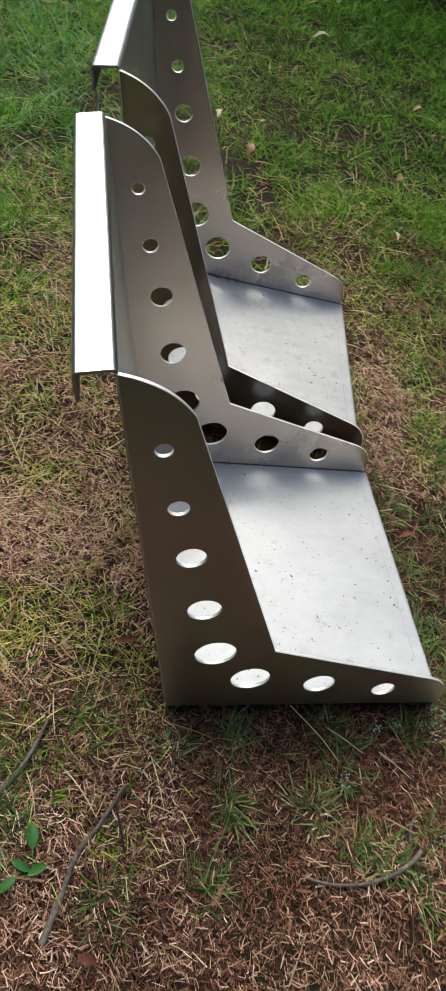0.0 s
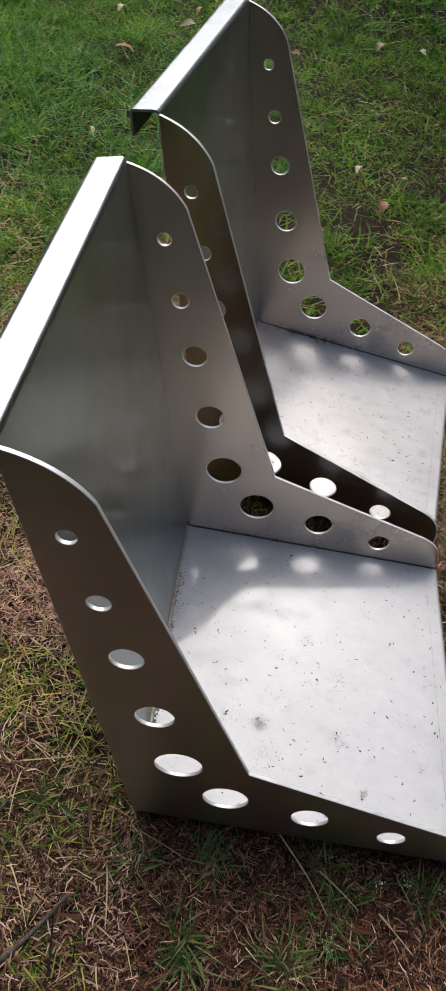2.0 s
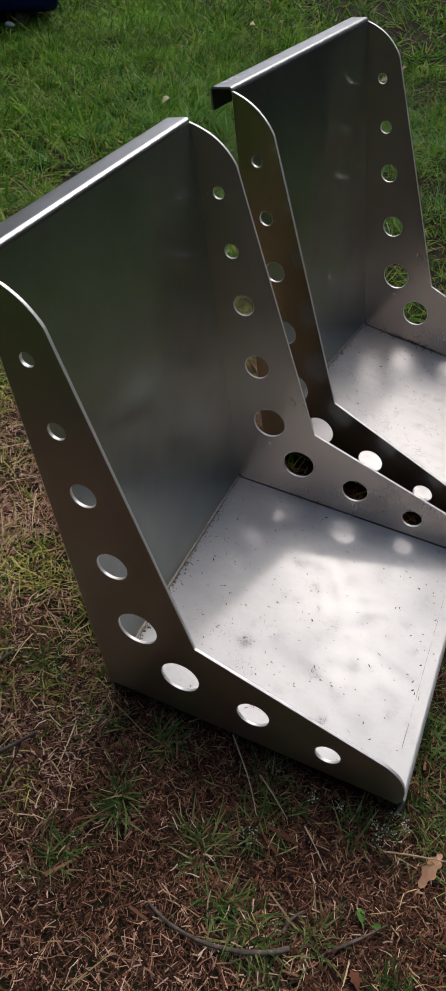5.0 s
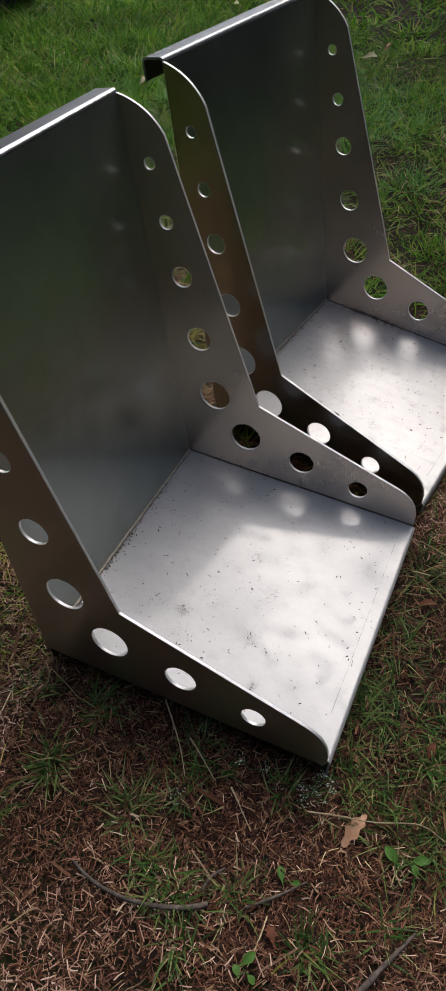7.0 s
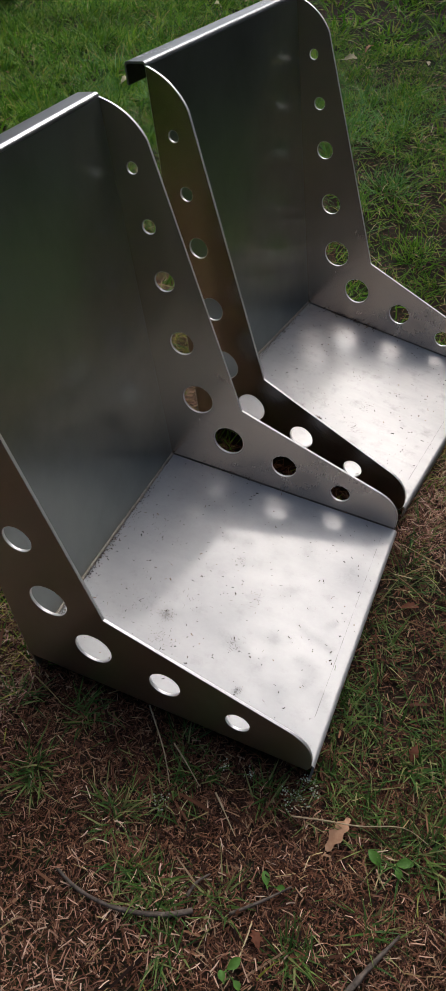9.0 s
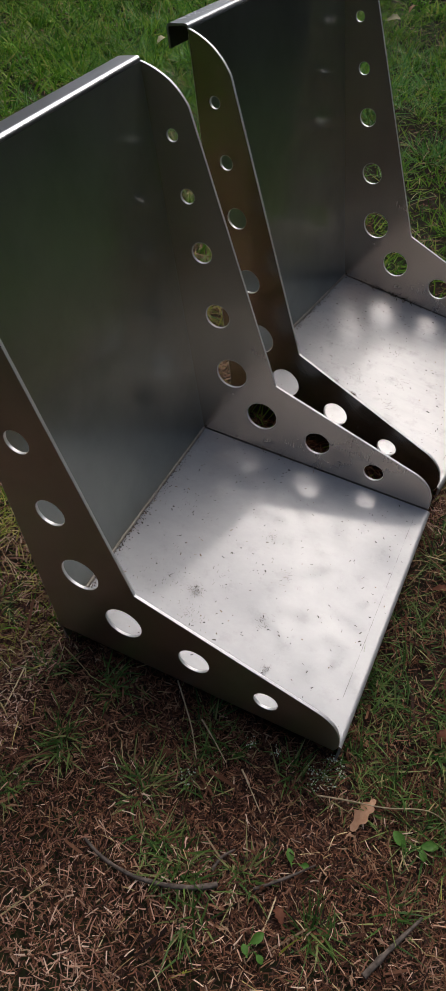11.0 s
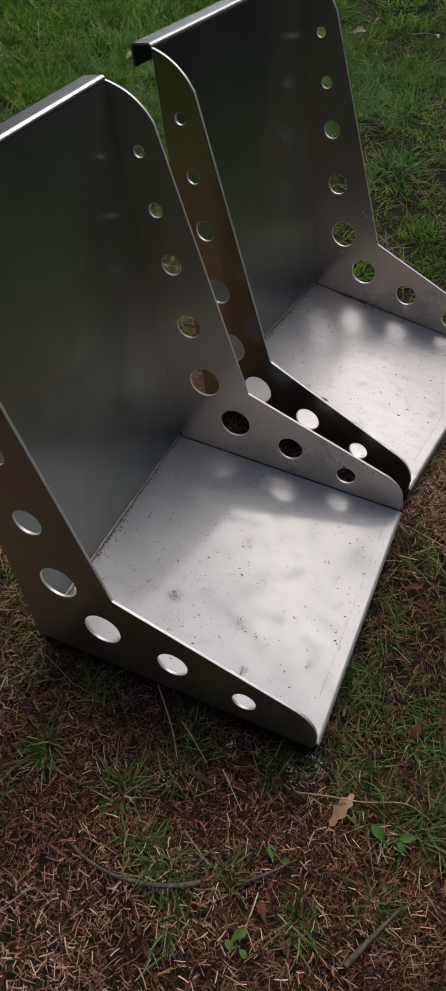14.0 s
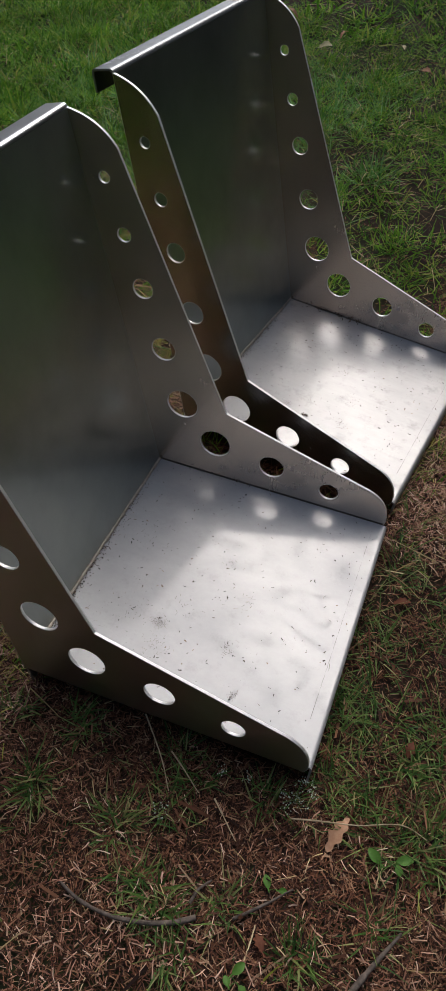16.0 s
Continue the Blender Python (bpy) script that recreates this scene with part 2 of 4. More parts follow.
def sheet_mesh(name, verts, quads, mat, smooth=True):
    """One mesh from arrays of corners and of four-cornered faces."""
    me = bpy.data.meshes.new(name)
    verts, quads = np.asarray(verts, np.float32), np.asarray(quads, np.int32)
    me.vertices.add(len(verts))
    me.vertices.foreach_set("co", verts.ravel())
    me.loops.add(quads.size)
    me.loops.foreach_set("vertex_index", quads.ravel())
    me.polygons.add(len(quads))
    me.polygons.foreach_set("loop_start", np.arange(0, quads.size, 4, dtype=np.int32))
    me.polygons.foreach_set("use_smooth", np.full(len(quads), smooth))
    me.update()
    me.validate()
    me.materials.append(mat)
    return me


def ground_height(x, y):
    x, y = np.asarray(x, float), np.asarray(y, float)
    h = 0.004 * np.sin(7.1 * x + 1.3) * np.cos(6.3 * y - 0.4) + 0.003 * np.sin(19 * x - 11 * y) + 0.002 * np.cos(31 * y + 17 * x + 2)
    far = np.clip((np.hypot(x - 0.2, y - 0.4) - 1.2) / 4, 0, 1)
    return h - 0.006 + far * (0.05 * np.sin(1.1 * x + 0.5) * np.cos(0.9 * y) + 0.02 * np.sin(3 * x + 2 * y))


def strips(rng, x, y, z, heading, length, width, rise, droop, segments=3, tip=0.15, bend=0.10):
    """Bent tapering blades: rise is the climb at the root, droop how far the tip falls back (both as shares of the length)."""
    n = len(x)
    s = np.linspace(0, 1, segments + 1)[None, :]
    flat = np.sqrt(np.clip(1 - rise**2, 0.05, 1))[:, None]
    L = length[:, None]
    along = L * (flat * s + 0.25 * droop[:, None] * s**2)
    px = x[:, None] + np.cos(heading)[:, None] * along
    py = y[:, None] + np.sin(heading)[:, None] * along
    pz = z[:, None] + L * (rise[:, None] * s - droop[:, None] * s**2)
    side = heading + np.pi / 2 + rng.normal(0, 0.25, n)
    swerve = rng.normal(0, bend, n)[:, None] * L * s**2
    px, py = px + np.cos(side)[:, None] * swerve, py + np.sin(side)[:, None] * swerve
    roll = rng.uniform(-0.6, 0.6, n)
    w = 0.5 * width[:, None] * (1 - (1 - tip) * s**1.5)
    ox, oy, oz = (np.cos(side) * np.cos(roll))[:, None] * w, (np.sin(side) * np.cos(roll))[:, None] * w, np.sin(roll)[:, None] * w
    a = np.stack([px - ox, py - oy, pz - oz], -1)
    b = np.stack([px + ox, py + oy, pz + oz], -1)
    verts = np.stack([a, b], 2).reshape(-1, 3)
    base = (np.arange(n) * 2 * (segments + 1))[:, None] + 2 * np.arange(segments)[None, :]
    quads = np.stack([base, base + 1, base + 3, base + 2], -1).reshape(-1, 4)
    return verts, quads


def merged(pieces):
    verts, quads, k = [], [], 0
    for v, q in pieces:
        verts.append(v), quads.append(q + k)
        k += len(v)
    return np.concatenate(verts), np.concatenate(quads)


def patch_noise(x, y, f, seed):
    v = 0
    for i in range(4):
        a = seed * 1.7 + i * 2.1
        v = v + np.sin(f * (x * math.cos(a) + y * math.sin(a)) * (1 + 0.37 * i) + 5 * a)
    return v / 4


LATTICE = np.random.default_rng(99).uniform(0, 1, (8, 64, 64))


def drift_noise(x, y, f, seed):
    """Smooth irregular patches between 0 and 1, f of them to the metre."""
    v, w = 0.0, 0.0
    for k, share in ((1.0, 1.0), (2.3, 0.5)):
        a, b = np.asarray(x) * f * k + 11.7 * seed, np.asarray(y) * f * k + 5.3 * seed
        i, j = np.floor(a).astype(int), np.floor(b).astype(int)
        u, t = a - i, b - j
        u, t = u * u * (3 - 2 * u), t * t * (3 - 2 * t)
        g = LATTICE[seed % 8]
        c = lambda p, q: g[p % 64, q % 64]
        v = v + share * ((c(i, j) * (1 - u) + c(i + 1, j) * u) * (1 - t) + (c(i, j + 1) * (1 - u) + c(i + 1, j + 1) * u) * t)
        w += share
    return v / w


def lush(x, y):
    """Where the living grass stands in thick clumps, between bare threadbare spots."""
    n = 0.55 * drift_noise(x, y, 11.0, 1) + 0.45 * drift_noise(x, y, 24.0, 2)
    return np.clip((n - 0.42) / 0.16, 0, 1)


def footprint(x, y):
    """Where the two seats stand."""
    a = (x > 0.0) & (x < 0.385) & (y > 0.015) & (y < 0.45)
    u = (x - 0.004) * 0.99 - (y - 0.556) * 0.137
    v = (x - 0.004) * 0.137 + (y - 0.556) * 0.99
    return a | ((u > 0.0) & (u < 0.385) & (v > 0.015) & (v < 0.45))


# ---- ground ----
def axis(lo, hi, step, reach):
    mid = list(np.arange(lo, hi + 1e-6, step))
    out, d = [], step
    edge = hi
    while edge < reach:
        d *= 1.35
        edge += d
        out.append(edge)
    low, d, edge = [], step, lo
    while edge > -reach:
        d *= 1.35
        edge -= d
        low.append(edge)
    return np.array(low[::-1] + mid + out)


gx, gy = axis(-1.2, 1.4, 0.025, 600), axis(-0.8, 2.4, 0.025, 600)
GX, GY = np.meshgrid(gx, gy)
gv = np.stack([GX, GY, ground_height(GX, GY)], -1).reshape(-1, 3)
nx = len(gx)
gi = (np.arange(len(gy) - 1)[:, None] * nx + np.arange(nx - 1)[None, :]).ravel()
ground = new("ground", sheet_mesh("ground", gv, np.stack([gi, gi + 1, gi + nx + 1, gi + nx], -1), M_SOIL))
tagged(ground, "dark brown earth strewn with needles and patchy lawn", "ground", kind="structure")

RNG = np.random.default_rng(7)


def scatter(n, x0, x1, y0, y1, keep=None):
    x, y = RNG.uniform(x0, x1, n), RNG.uniform(y0, y1, n)
    ok = ~footprint(x, y)
    if y1 <= 1.6 and y1 > 0:
        # the strewn ground round the seats thins out unevenly
        d = np.abs((x - 0.05) / 1.15) ** 2.6 + np.abs((y - 0.55) / 1.10) ** 2.6 + 1.2 * (drift_noise(x, y, 2.6, 3) - 0.5)
        ok &= RNG.uniform(0, 1, n) < np.clip((1.2 - d) / 0.6, 0, 1)
        e = np.minimum(np.minimum(x - x0 if x0 < -0.45 else 9.0, x1 - x if x1 > 0.9 else 9.0), y - y0 if y0 < -0.4 else 9.0)
        ok &= RNG.uniform(0, 1, n) < np.clip((e + 0.3 * (drift_noise(x, y, 5.0, 5) - 0.5)) / 0.14 + 0.3, 0, 1)
    else:
        # the wider sowings thin out raggedly towards their borders
        e = np.minimum(np.minimum(x - x0, x1 - x), np.minimum(y - y0, y1 - y)) + 0.5 * (drift_noise(x, y, 1.7, 4) - 0.62)
        ok &= RNG.uniform(0, 1, n) < np.clip(e / 0.3 + 0.35, 0, 1)
    if keep is not None:
        ok &= RNG.uniform(0, 1, n) < keep(x, y)
    return x[ok], y[ok]


def greenness(x, y):
    """How much living grass there is: sparse before the seats, a lawn behind them."""
    base = 0.16 + 0.58 * np.clip((y - 0.55) / 0.9, 0, 1) + 0.22 * np.clip((x - 0.38) / 0.2, 0, 1) * (y < 1.2) + 0.34 * np.clip((-0.02 - x) / 0.25, 0, 1)
    return np.clip(base + 0.34 * patch_noise(x, y, 9.0, 1) + 0.22 * patch_noise(x, y, 3.1, 2), 0.02 + 0.4 * np.clip((y - 1.4) / 0.6, 0, 1) + 0.3 * np.clip((y - 2.6) / 0.5, 0, 1), 1)


def worn(x, y):
    """Bare patches of bleached needles beside the seats."""
    spots = ((-0.165, 0.315, 0.115, 0.085), (-0.235, 0.045, 0.045, 0.035), (-0.34, 0.66, 0.08, 0.05), (-0.30, 0.20, 0.05, 0.06), (0.52, 0.72, 0.06, 0.10), (0.47, 0.52, 0.05, 0.06))
    wob = 1.1 + 0.35 * patch_noise(x, y, 40.0, 4)
    return np.clip(sum(np.exp(-(((x - a) / (p * wob)) ** 2 + ((y - b) / (q * wob)) ** 2) ** 1.5) for a, b, p, q in spots), 0, 1)


def litter(n, x0, x1, y0, y1, size=1.0, segments=1):
    x, y = scatter(n, x0, x1, y0, y1, lambda a, b: np.clip(1.25 - 0.8 * greenness(a, b) * lush(a, b), 0.2, 1))
    m = len(x)
    length = (0.005 + 0.019 * RNG.beta(1.6, 2.4, m)) * size
    rise = RNG.normal(0.0, 0.16, m)
    return strips(RNG, x, y, ground_height(x, y) + RNG.uniform(0.001, 0.011, m), RNG.uniform(0, 2 * np.pi, m), length,
                  RNG.uniform(0.0009, 0.0022, m) * size, np.clip(rise, -0.2, 0.55), RNG.normal(0.0, 0.10, m), segments, 0.6, 0.28)


def straw(n, x0, x1, y0, y1, size=1.0):
    x, y = scatter(n, x0, x1, y0, y1)
    m = len(x)
    return strips(RNG, x, y, ground_height(x, y) + RNG.uniform(0.002, 0.012, m), RNG.uniform(0, 2 * np.pi, m), RNG.uniform(0.03, 0.09, m) * size,
                  RNG.uniform(0.0012, 0.0024, m) * size, RNG.uniform(0.0, 0.45, m), RNG.uniform(0.0, 0.35, m), 4, 0.4)


def chips(n, x0, x1, y0, y1):
    """Short broken bits of bleached straw."""
    x, y = scatter(n, x0, x1, y0, y1, lambda a, b: np.clip(0.55 + 0.6 * patch_noise(a, b, 6.0, 5), 0.05, 1) * np.clip((1.5 - b) / 0.7, 0.3, 1))
    m = len(x)
    return strips(RNG, x, y, ground_height(x, y) + RNG.uniform(0.004, 0.014, m), RNG.uniform(0, 2 * np.pi, m), RNG.uniform(0.009, 0.028, m),
                  RNG.uniform(0.0009, 0.0019, m), RNG.uniform(-0.1, 0.35, m), RNG.uniform(-0.05, 0.2, m), 2, 0.6)


def bleached(n, x0, x1, y0, y1, floor=0.12):
    x, y = scatter(n, x0, x1, y0, y1, lambda a, b: np.clip(floor * (1.5 - 1.2 * lush(a, b)) * np.clip((1.2 - b + 0.25 * patch_noise(a, b, 12.0, 9)) / 0.55, 0, 1) + worn(a, b), 0, 1))
    m = len(x)
    return strips(RNG, x, y, ground_height(x, y) + RNG.uniform(0.004, 0.015, m), RNG.uniform(0, 2 * np.pi, m), 0.006 + 0.017 * RNG.beta(1.5, 2.2, m),
                  RNG.uniform(0.0009, 0.0019, m), RNG.normal(0.02, 0.14, m), RNG.uniform(-0.05, 0.15, m), 2, 0.6, 0.25)


def curls(n, x0, x1, y0, y1, keep):
    """Short half-dry blades that curl over close to the earth."""
    x, y = scatter(n, x0, x1, y0, y1, lambda a, b: keep(a, b) * (0.12 + 0.95 * lush(a, b)) * (1 - 0.85 * worn(a, b)))
    m = len(x)
    rise = RNG.uniform(0.1, 0.75, m)
    return strips(RNG, x, y, ground_height(x, y) + 0.003, RNG.uniform(0, 2 * np.pi, m), RNG.uniform(0.015, 0.05, m),
                  RNG.uniform(0.0012, 0.0026, m), rise, RNG.uniform(0.3, 1.0, m) * rise, 4, 0.2)


# the tufts that stand out among the needles before the seats
CLUMPS = ((0.012, -0.053), (0.080, -0.124), (0.102, -0.028), (0.202, -0.131), (0.269, -0.048), (0.047, -0.208), (-0.079, -0.227), (-0.204, -0.090), (-0.103, 0.0),
          (0.271, -0.187), (0.238, -0.012), (0.083, -0.127), (0.197, -0.120), (0.247, -0.085), (0.244, -0.178), (0.290, -0.205), (0.321, -0.238), (0.351, -0.169),
          (0.363, -0.030), (0.449, -0.189), (0.477, 0.012), (0.526, 0.077), (0.523, -0.132), (-0.23, -0.05), (-0.20, -0.13), (0.43, 0.02))


def near_clump(x, y):
    d = np.min([np.hypot(x - a, y - b) for a, b in CLUMPS], axis=0)
    return np.exp(-((d / 0.022) ** 2))


def clump_blades(n, height, spread):
    k = RNG.integers(0, len(CLUMPS), n)
    c = np.array(CLUMPS)[k]
    x, y = c[:, 0] + RNG.normal(0, spread, n), c[:, 1] + RNG.normal(0, spread, n)
    ok = ~footprint(x, y)
    x, y = x[ok], y[ok]
    m = len(x)
    rise = RNG.uniform(0.4, 0.95, m)
    return strips(RNG, x, y, ground_height(x, y) - 0.001, RNG.uniform(0, 2 * np.pi, m), height * RNG.uniform(0.4, 1.2, m), RNG.uniform(0.0020, 0.0038, m), rise, RNG.uniform(0.1, 0.6, m) * rise, 4, 0.12)


def tufts(n, x0, x1, y0, y1, blades, height, spread, width=0.0026, segments=4):
    x, y = scatter(n, x0, x1, y0, y1, lambda a, b: greenness(a, b) * (0.22 + 0.25 * np.clip((b - 1.2) / 0.8, 0, 1) + lush(a, b)) * (1 - 0.9 * worn(a, b)))
    k = RNG.integers(max(2, blades // 2), blades + 1, len(x))
    cx, cy = np.repeat(x, k), np.repeat(y, k)
    size = np.repeat(RNG.uniform(0.55, 1.25, len(x)), k)
    m = len(cx)
    out = RNG.uniform(0, 2 * np.pi, m)
    r = spread * np.sqrt(RNG.uniform(0, 1, m))
    bx, by = cx + r * np.cos(out), cy + r * np.sin(out)
    ok = ~footprint(bx, by)
    bx, by, out, size = bx[ok], by[ok], out[ok], size[ok]
    m = len(bx)
    length = height * size * RNG.uniform(0.5, 1.15, m)
    rise = RNG.uniform(0.25, 0.93, m)
    return strips(RNG, bx, by, ground_height(bx, by) - 0.002, out + RNG.normal(0, 0.7, m), length, width * RNG.uniform(0.6, 1.2, m), rise, RNG.uniform(0.05, 0.55, m) * rise, segments, 0.1)


needles = new("pine_needle_litter", sheet_mesh("pine_needle_litter", *merged([
    litter(150000, -0.65, 1.1, -0.62, 0.06, 0.92, 2), litter(44000, 0.36, 1.0, 0.0, 1.4), litter(42000, -1.1, 0.05, -0.1, 1.5),
    litter(6000, 0.0, 0.45, 0.42, 0.62), litter(26000, -1.8, 2.0, 0.95, 3.0, 1.4), litter(4000, -2.5, 3.0, 3.0, 6.5, 2.2), litter(16000, -3.5, 3.5, -3.0, 0.3, 2.6), litter(6000, -3.5, -0.7, -0.4, 3.0, 2.4), litter(6000, 0.9, 3.5, -0.4, 3.0, 2.4)]), M_NEEDLE))
tagged(needles, "reddish brown fallen pine needles lying on the earth", "needles", kind="stuff")
dry = new("dry_grass", sheet_mesh("dry_grass", *merged([
    straw(60, -0.65, 1.1, -0.62, 0.06), straw(700, 0.38, 1.2, 0.3, 1.6), straw(2200, -1.1, 0.0, -0.1, 1.5),
    chips(14000, -1.1, 0.0, -0.3, 1.5), chips(1300, -0.6, 1.1, -0.62, 0.05), chips(5000, 0.4, 1.2, 0.4, 1.6), chips(25000, -1.9, 1.9, 1.0, 3.6), chips(12000, -2.4, 2.4, 2.8, 6.0),
    straw(2600, -1.8, 2.0, 0.95, 3.0, 1.15), straw(2500, -3.5, 3.5, 3.0, 7.5, 1.6)]), M_STRAW))
tagged(dry, "pale straw-coloured dry grass stalks lying flat", "dry grass", kind="stuff")
pinkish = new("bleached_litter", sheet_mesh("bleached_litter", *merged([
    bleached(90000, -0.8, 0.02, -0.3, 1.2, 0.24), bleached(80000, -0.65, 1.1, -0.62, -0.02, 0.22), bleached(30000, 0.4, 1.0, 0.42, 1.4, 0.3), bleached(24000, -0.9, 1.5, 1.0, 2.8, 0.4)]), M_BLEACHED))
tagged(pinkish, "pinkish tan bleached needles in worn bare patches", "needles", kind="stuff")
yellow = new("yellowing_grass", sheet_mesh("yellowing_grass", *merged([
    curls(40000, -1.1, 0.02, -0.2, 1.5, lambda a, b: np.clip(0.62 + 0.5 * patch_noise(a, b, 8.0, 6), 0.1, 1) * np.clip((1.6 - b) / 0.6, 0.15, 1)),
    curls(16000, 0.4, 1.2, 0.45, 1.6, lambda a, b: np.clip(0.4 + 0.5 * patch_noise(a, b, 8.0, 6), 0.05, 1)),
    curls(900, -0.3, 0.95, -0.5, 0.0, lambda a, b: np.clip(0.1 + 0.6 * patch_noise(a, b, 11.0, 7), 0.0, 1)),
    curls(24000, -1.8, 2.0, 1.2, 3.2, lambda a, b: np.clip(0.38 + 0.6 * patch_noise(a, b, 4.0, 8), 0.0, 1))]), M_YELLOW))
tagged(yellow, "short curly yellow-green grass drying out", "grass", kind="stuff")
lawn = new("grass", sheet_mesh("grass", *merged([
    tufts(4400, -1.1, 0.0, -0.3, 1.5, 14, 0.044, 0.020, 0.0028),
    tufts(700, 0.0, 0.5, 0.42, 0.62, 8, 0.045, 0.014), tufts(1100, 0.38, 1.2, 0.45, 1.6, 18, 0.056, 0.020, 0.0026),
    tufts(14000, -5.0, 5.0, -4.5, -0.50, 6, 0.085, 0.06, 0.012, 2), tufts(14000, -5.5, -0.7, -0.8, 3.6, 7, 0.085, 0.05, 0.009, 2), tufts(14000, 0.85, 5.5, -0.8, 3.6, 7, 0.085, 0.05, 0.009, 2),
    tufts(1600, -1.7, -0.35, 1.4, 3.2, 14, 0.11, 0.03, 0.0034, 4),
    tufts(19000, -2.1, 2.4, 0.85, 3.4, 10, 0.062, 0.024, 0.0036, 3), tufts(15500, -4.5, 4.5, 2.8, 8.2, 8, 0.11, 0.05, 0.0085, 2)]), M_GRASS))
long_blades = new("long_grass", sheet_mesh("long_grass", *merged([
    tufts(330, -0.95, -0.04, 0.72, 1.5, 13, 0.085, 0.030, 0.0032), tufts(700, -1.1, 0.1, 1.35, 2.7, 14, 0.10, 0.035, 0.0036)]), M_GRASS_PALE))
tagged(long_blades, "long pale blue-green grass blades leaning over in clumps", "grass", kind="stuff")
sparse = new("grass_tufts", sheet_mesh("grass_tufts", *merged([
    clump_blades(1400, 0.050, 0.009), curls(3800, -0.3, 0.65, -0.32, 0.1, lambda a, b: np.clip(0.7 * near_clump(a, b) + 0.04, 0.0, 1)), tufts(130, -0.65, 1.1, -0.62, 0.06, 14, 0.050, 0.012, 0.0027), tufts(2300, 0.38, 1.2, -0.04, 0.55, 20, 0.058, 0.018, 0.0028)]), M_GRASS_DARK))
tagged(sparse, "scattered dark green grass tufts among fallen needles", "grass", kind="stuff")
tagged(lawn, "short patchy green grass growing through the litter", "grass", kind="stuff")


# ---- the seats ----
WIDE, THICK = 0.450, 0.0042
HOLES = [(-0.0768, 0.4743, 16.0), (-0.0507, 0.3986, 20.6), (-0.0241, 0.3218, 31.3), (0.0084, 0.2263, 38.5),
         (0.0413, 0.1308, 51.0), (0.1008, 0.0676, 51.0), (0.2000, 0.0524, 41.8), (0.2994, 0.0353, 31.8)]


def arc(cx, cz, r, a0, a1, n):
    return [(cx + r * math.cos(radians(a0 + (a1 - a0) * i / n)), cz + r * math.sin(radians(a0 + (a1 - a0) * i / n))) for i in range(n + 1)]


def bow(p, ctrl, q, n):
    return [tuple((1 - s) ** 2 * a + 2 * s * (1 - s) * c + s * s * b for a, c, b in zip(p, ctrl, q)) for s in (i / n for i in range(n + 1))]


def side_outline():
    top = bow((-0.1268, 0.5540), (-0.0800, 0.5480), (-0.0553, 0.5149), 14)
    front = bow((0.3615, 0.0630), (0.4010, 0.0500), (0.3998, 0.0040), 14)
    return [(-0.0005, -0.0060), (0.0005, 0.0)] + top + [(0.1163, 0.1358)] + front + [(0.3960, -0.0060)]


def inset(points, d):
    """The closed outline moved inwards by d (the outline runs clockwise in the side view)."""
    n, out = len(points), []
    for i in range(n):
        p, q, r = (Vector(points[k % n]) for k in (i - 1, i, i + 1))
        a, b = (q - p).normalized(), (r - q).normalized()
        m = (a + b).normalized()
        out.append(tuple(q + Vector((m.y, -m.x)) * (d / max(0.5, m.dot(a)))))
    return out


def side_bmesh(ease=0.0006):
    """The drilled plate, its cut edges eased all round."""
    bm = bmesh.new()
    steps = [(ease, 0.0), (ease * 0.3, ease * 0.3), (0.0, ease), (0.0, THICK - ease), (ease * 0.3, THICK - ease * 0.3), (ease, THICK)]
    outlines = [lambda d: inset(side_outline(), d)]
    outlines += [(lambda d, x=x, z=z, w=w: arc(x, z, w / 2000 + d, 0, 360 - 7.5, 47)) for x, z, w in HOLES]
    first, last = [], []
    for shape in outlines:
        rings = [[bm.verts.new((x, y, z)) for x, z in shape(d)] for d, y in steps]
        n = len(rings[0])
        for a, b in zip(rings, rings[1:]):
            for i in range(n):
                bm.faces.new((a[i], a[(i + 1) % n], b[(i + 1) % n], b[i])).material_index = 1
        first += [bm.edges.get((rings[0][i], rings[0][(i + 1) % n])) for i in range(n)]
        last += [bm.edges.get((rings[-1][i], rings[-1][(i + 1) % n])) for i in range(n)]
    for edges in (first, last):
        bmesh.ops.triangle_fill(bm, use_beauty=True, edges=edges)
    return bm


def folded(line, thick, y0, y1, cuts=1):
    """A bent sheet: the line in the side view, thickened to its right-hand side, drawn across from y0 to y1."""
    pts = [Vector((a, b)) for a, b in line]
    eased = [pts[0]]
    for p, q in zip(pts, pts[1:]):
        if (q - p).length > 0.008:      # keep long flats flat beside a bend
            eased += [p.lerp(q, 0.0006 / (q - p).length), q.lerp(p, 0.0006 / (q - p).length)]
        eased.append(q)
    pts = eased
    off = []
    for i, p in enumerate(pts):
        d0 = (p - pts[i - 1]).normalized() if i else (pts[1] - p).normalized()
        d1 = (pts[i + 1] - p).normalized() if i < len(pts) - 1 else d0
        d = (d0 + d1).normalized()
        k = thick / max(0.3, d.dot(d0))
        off.append(p + Vector((d.y, -d.x)) * k)
    bm = bmesh.new()
    ring = pts + off[::-1]
    rows_ = [[bm.verts.new((p.x, y0 + (y1 - y0) * j / cuts, p.y)) for p in ring] for j in range(cuts + 1)]
    n = len(ring)
    for a, b in zip(rows_, rows_[1:]):
        for i in range(n):
            bm.faces.new((a[i], a[(i + 1) % n], b[(i + 1) % n], b[i]))
    m = len(pts)
    for r in (rows_[0], rows_[-1]):
        for i in range(m - 1):
            bm.faces.new((r[i], r[i + 1], r[n - 2 - i], r[n - 1 - i]))
    return bm


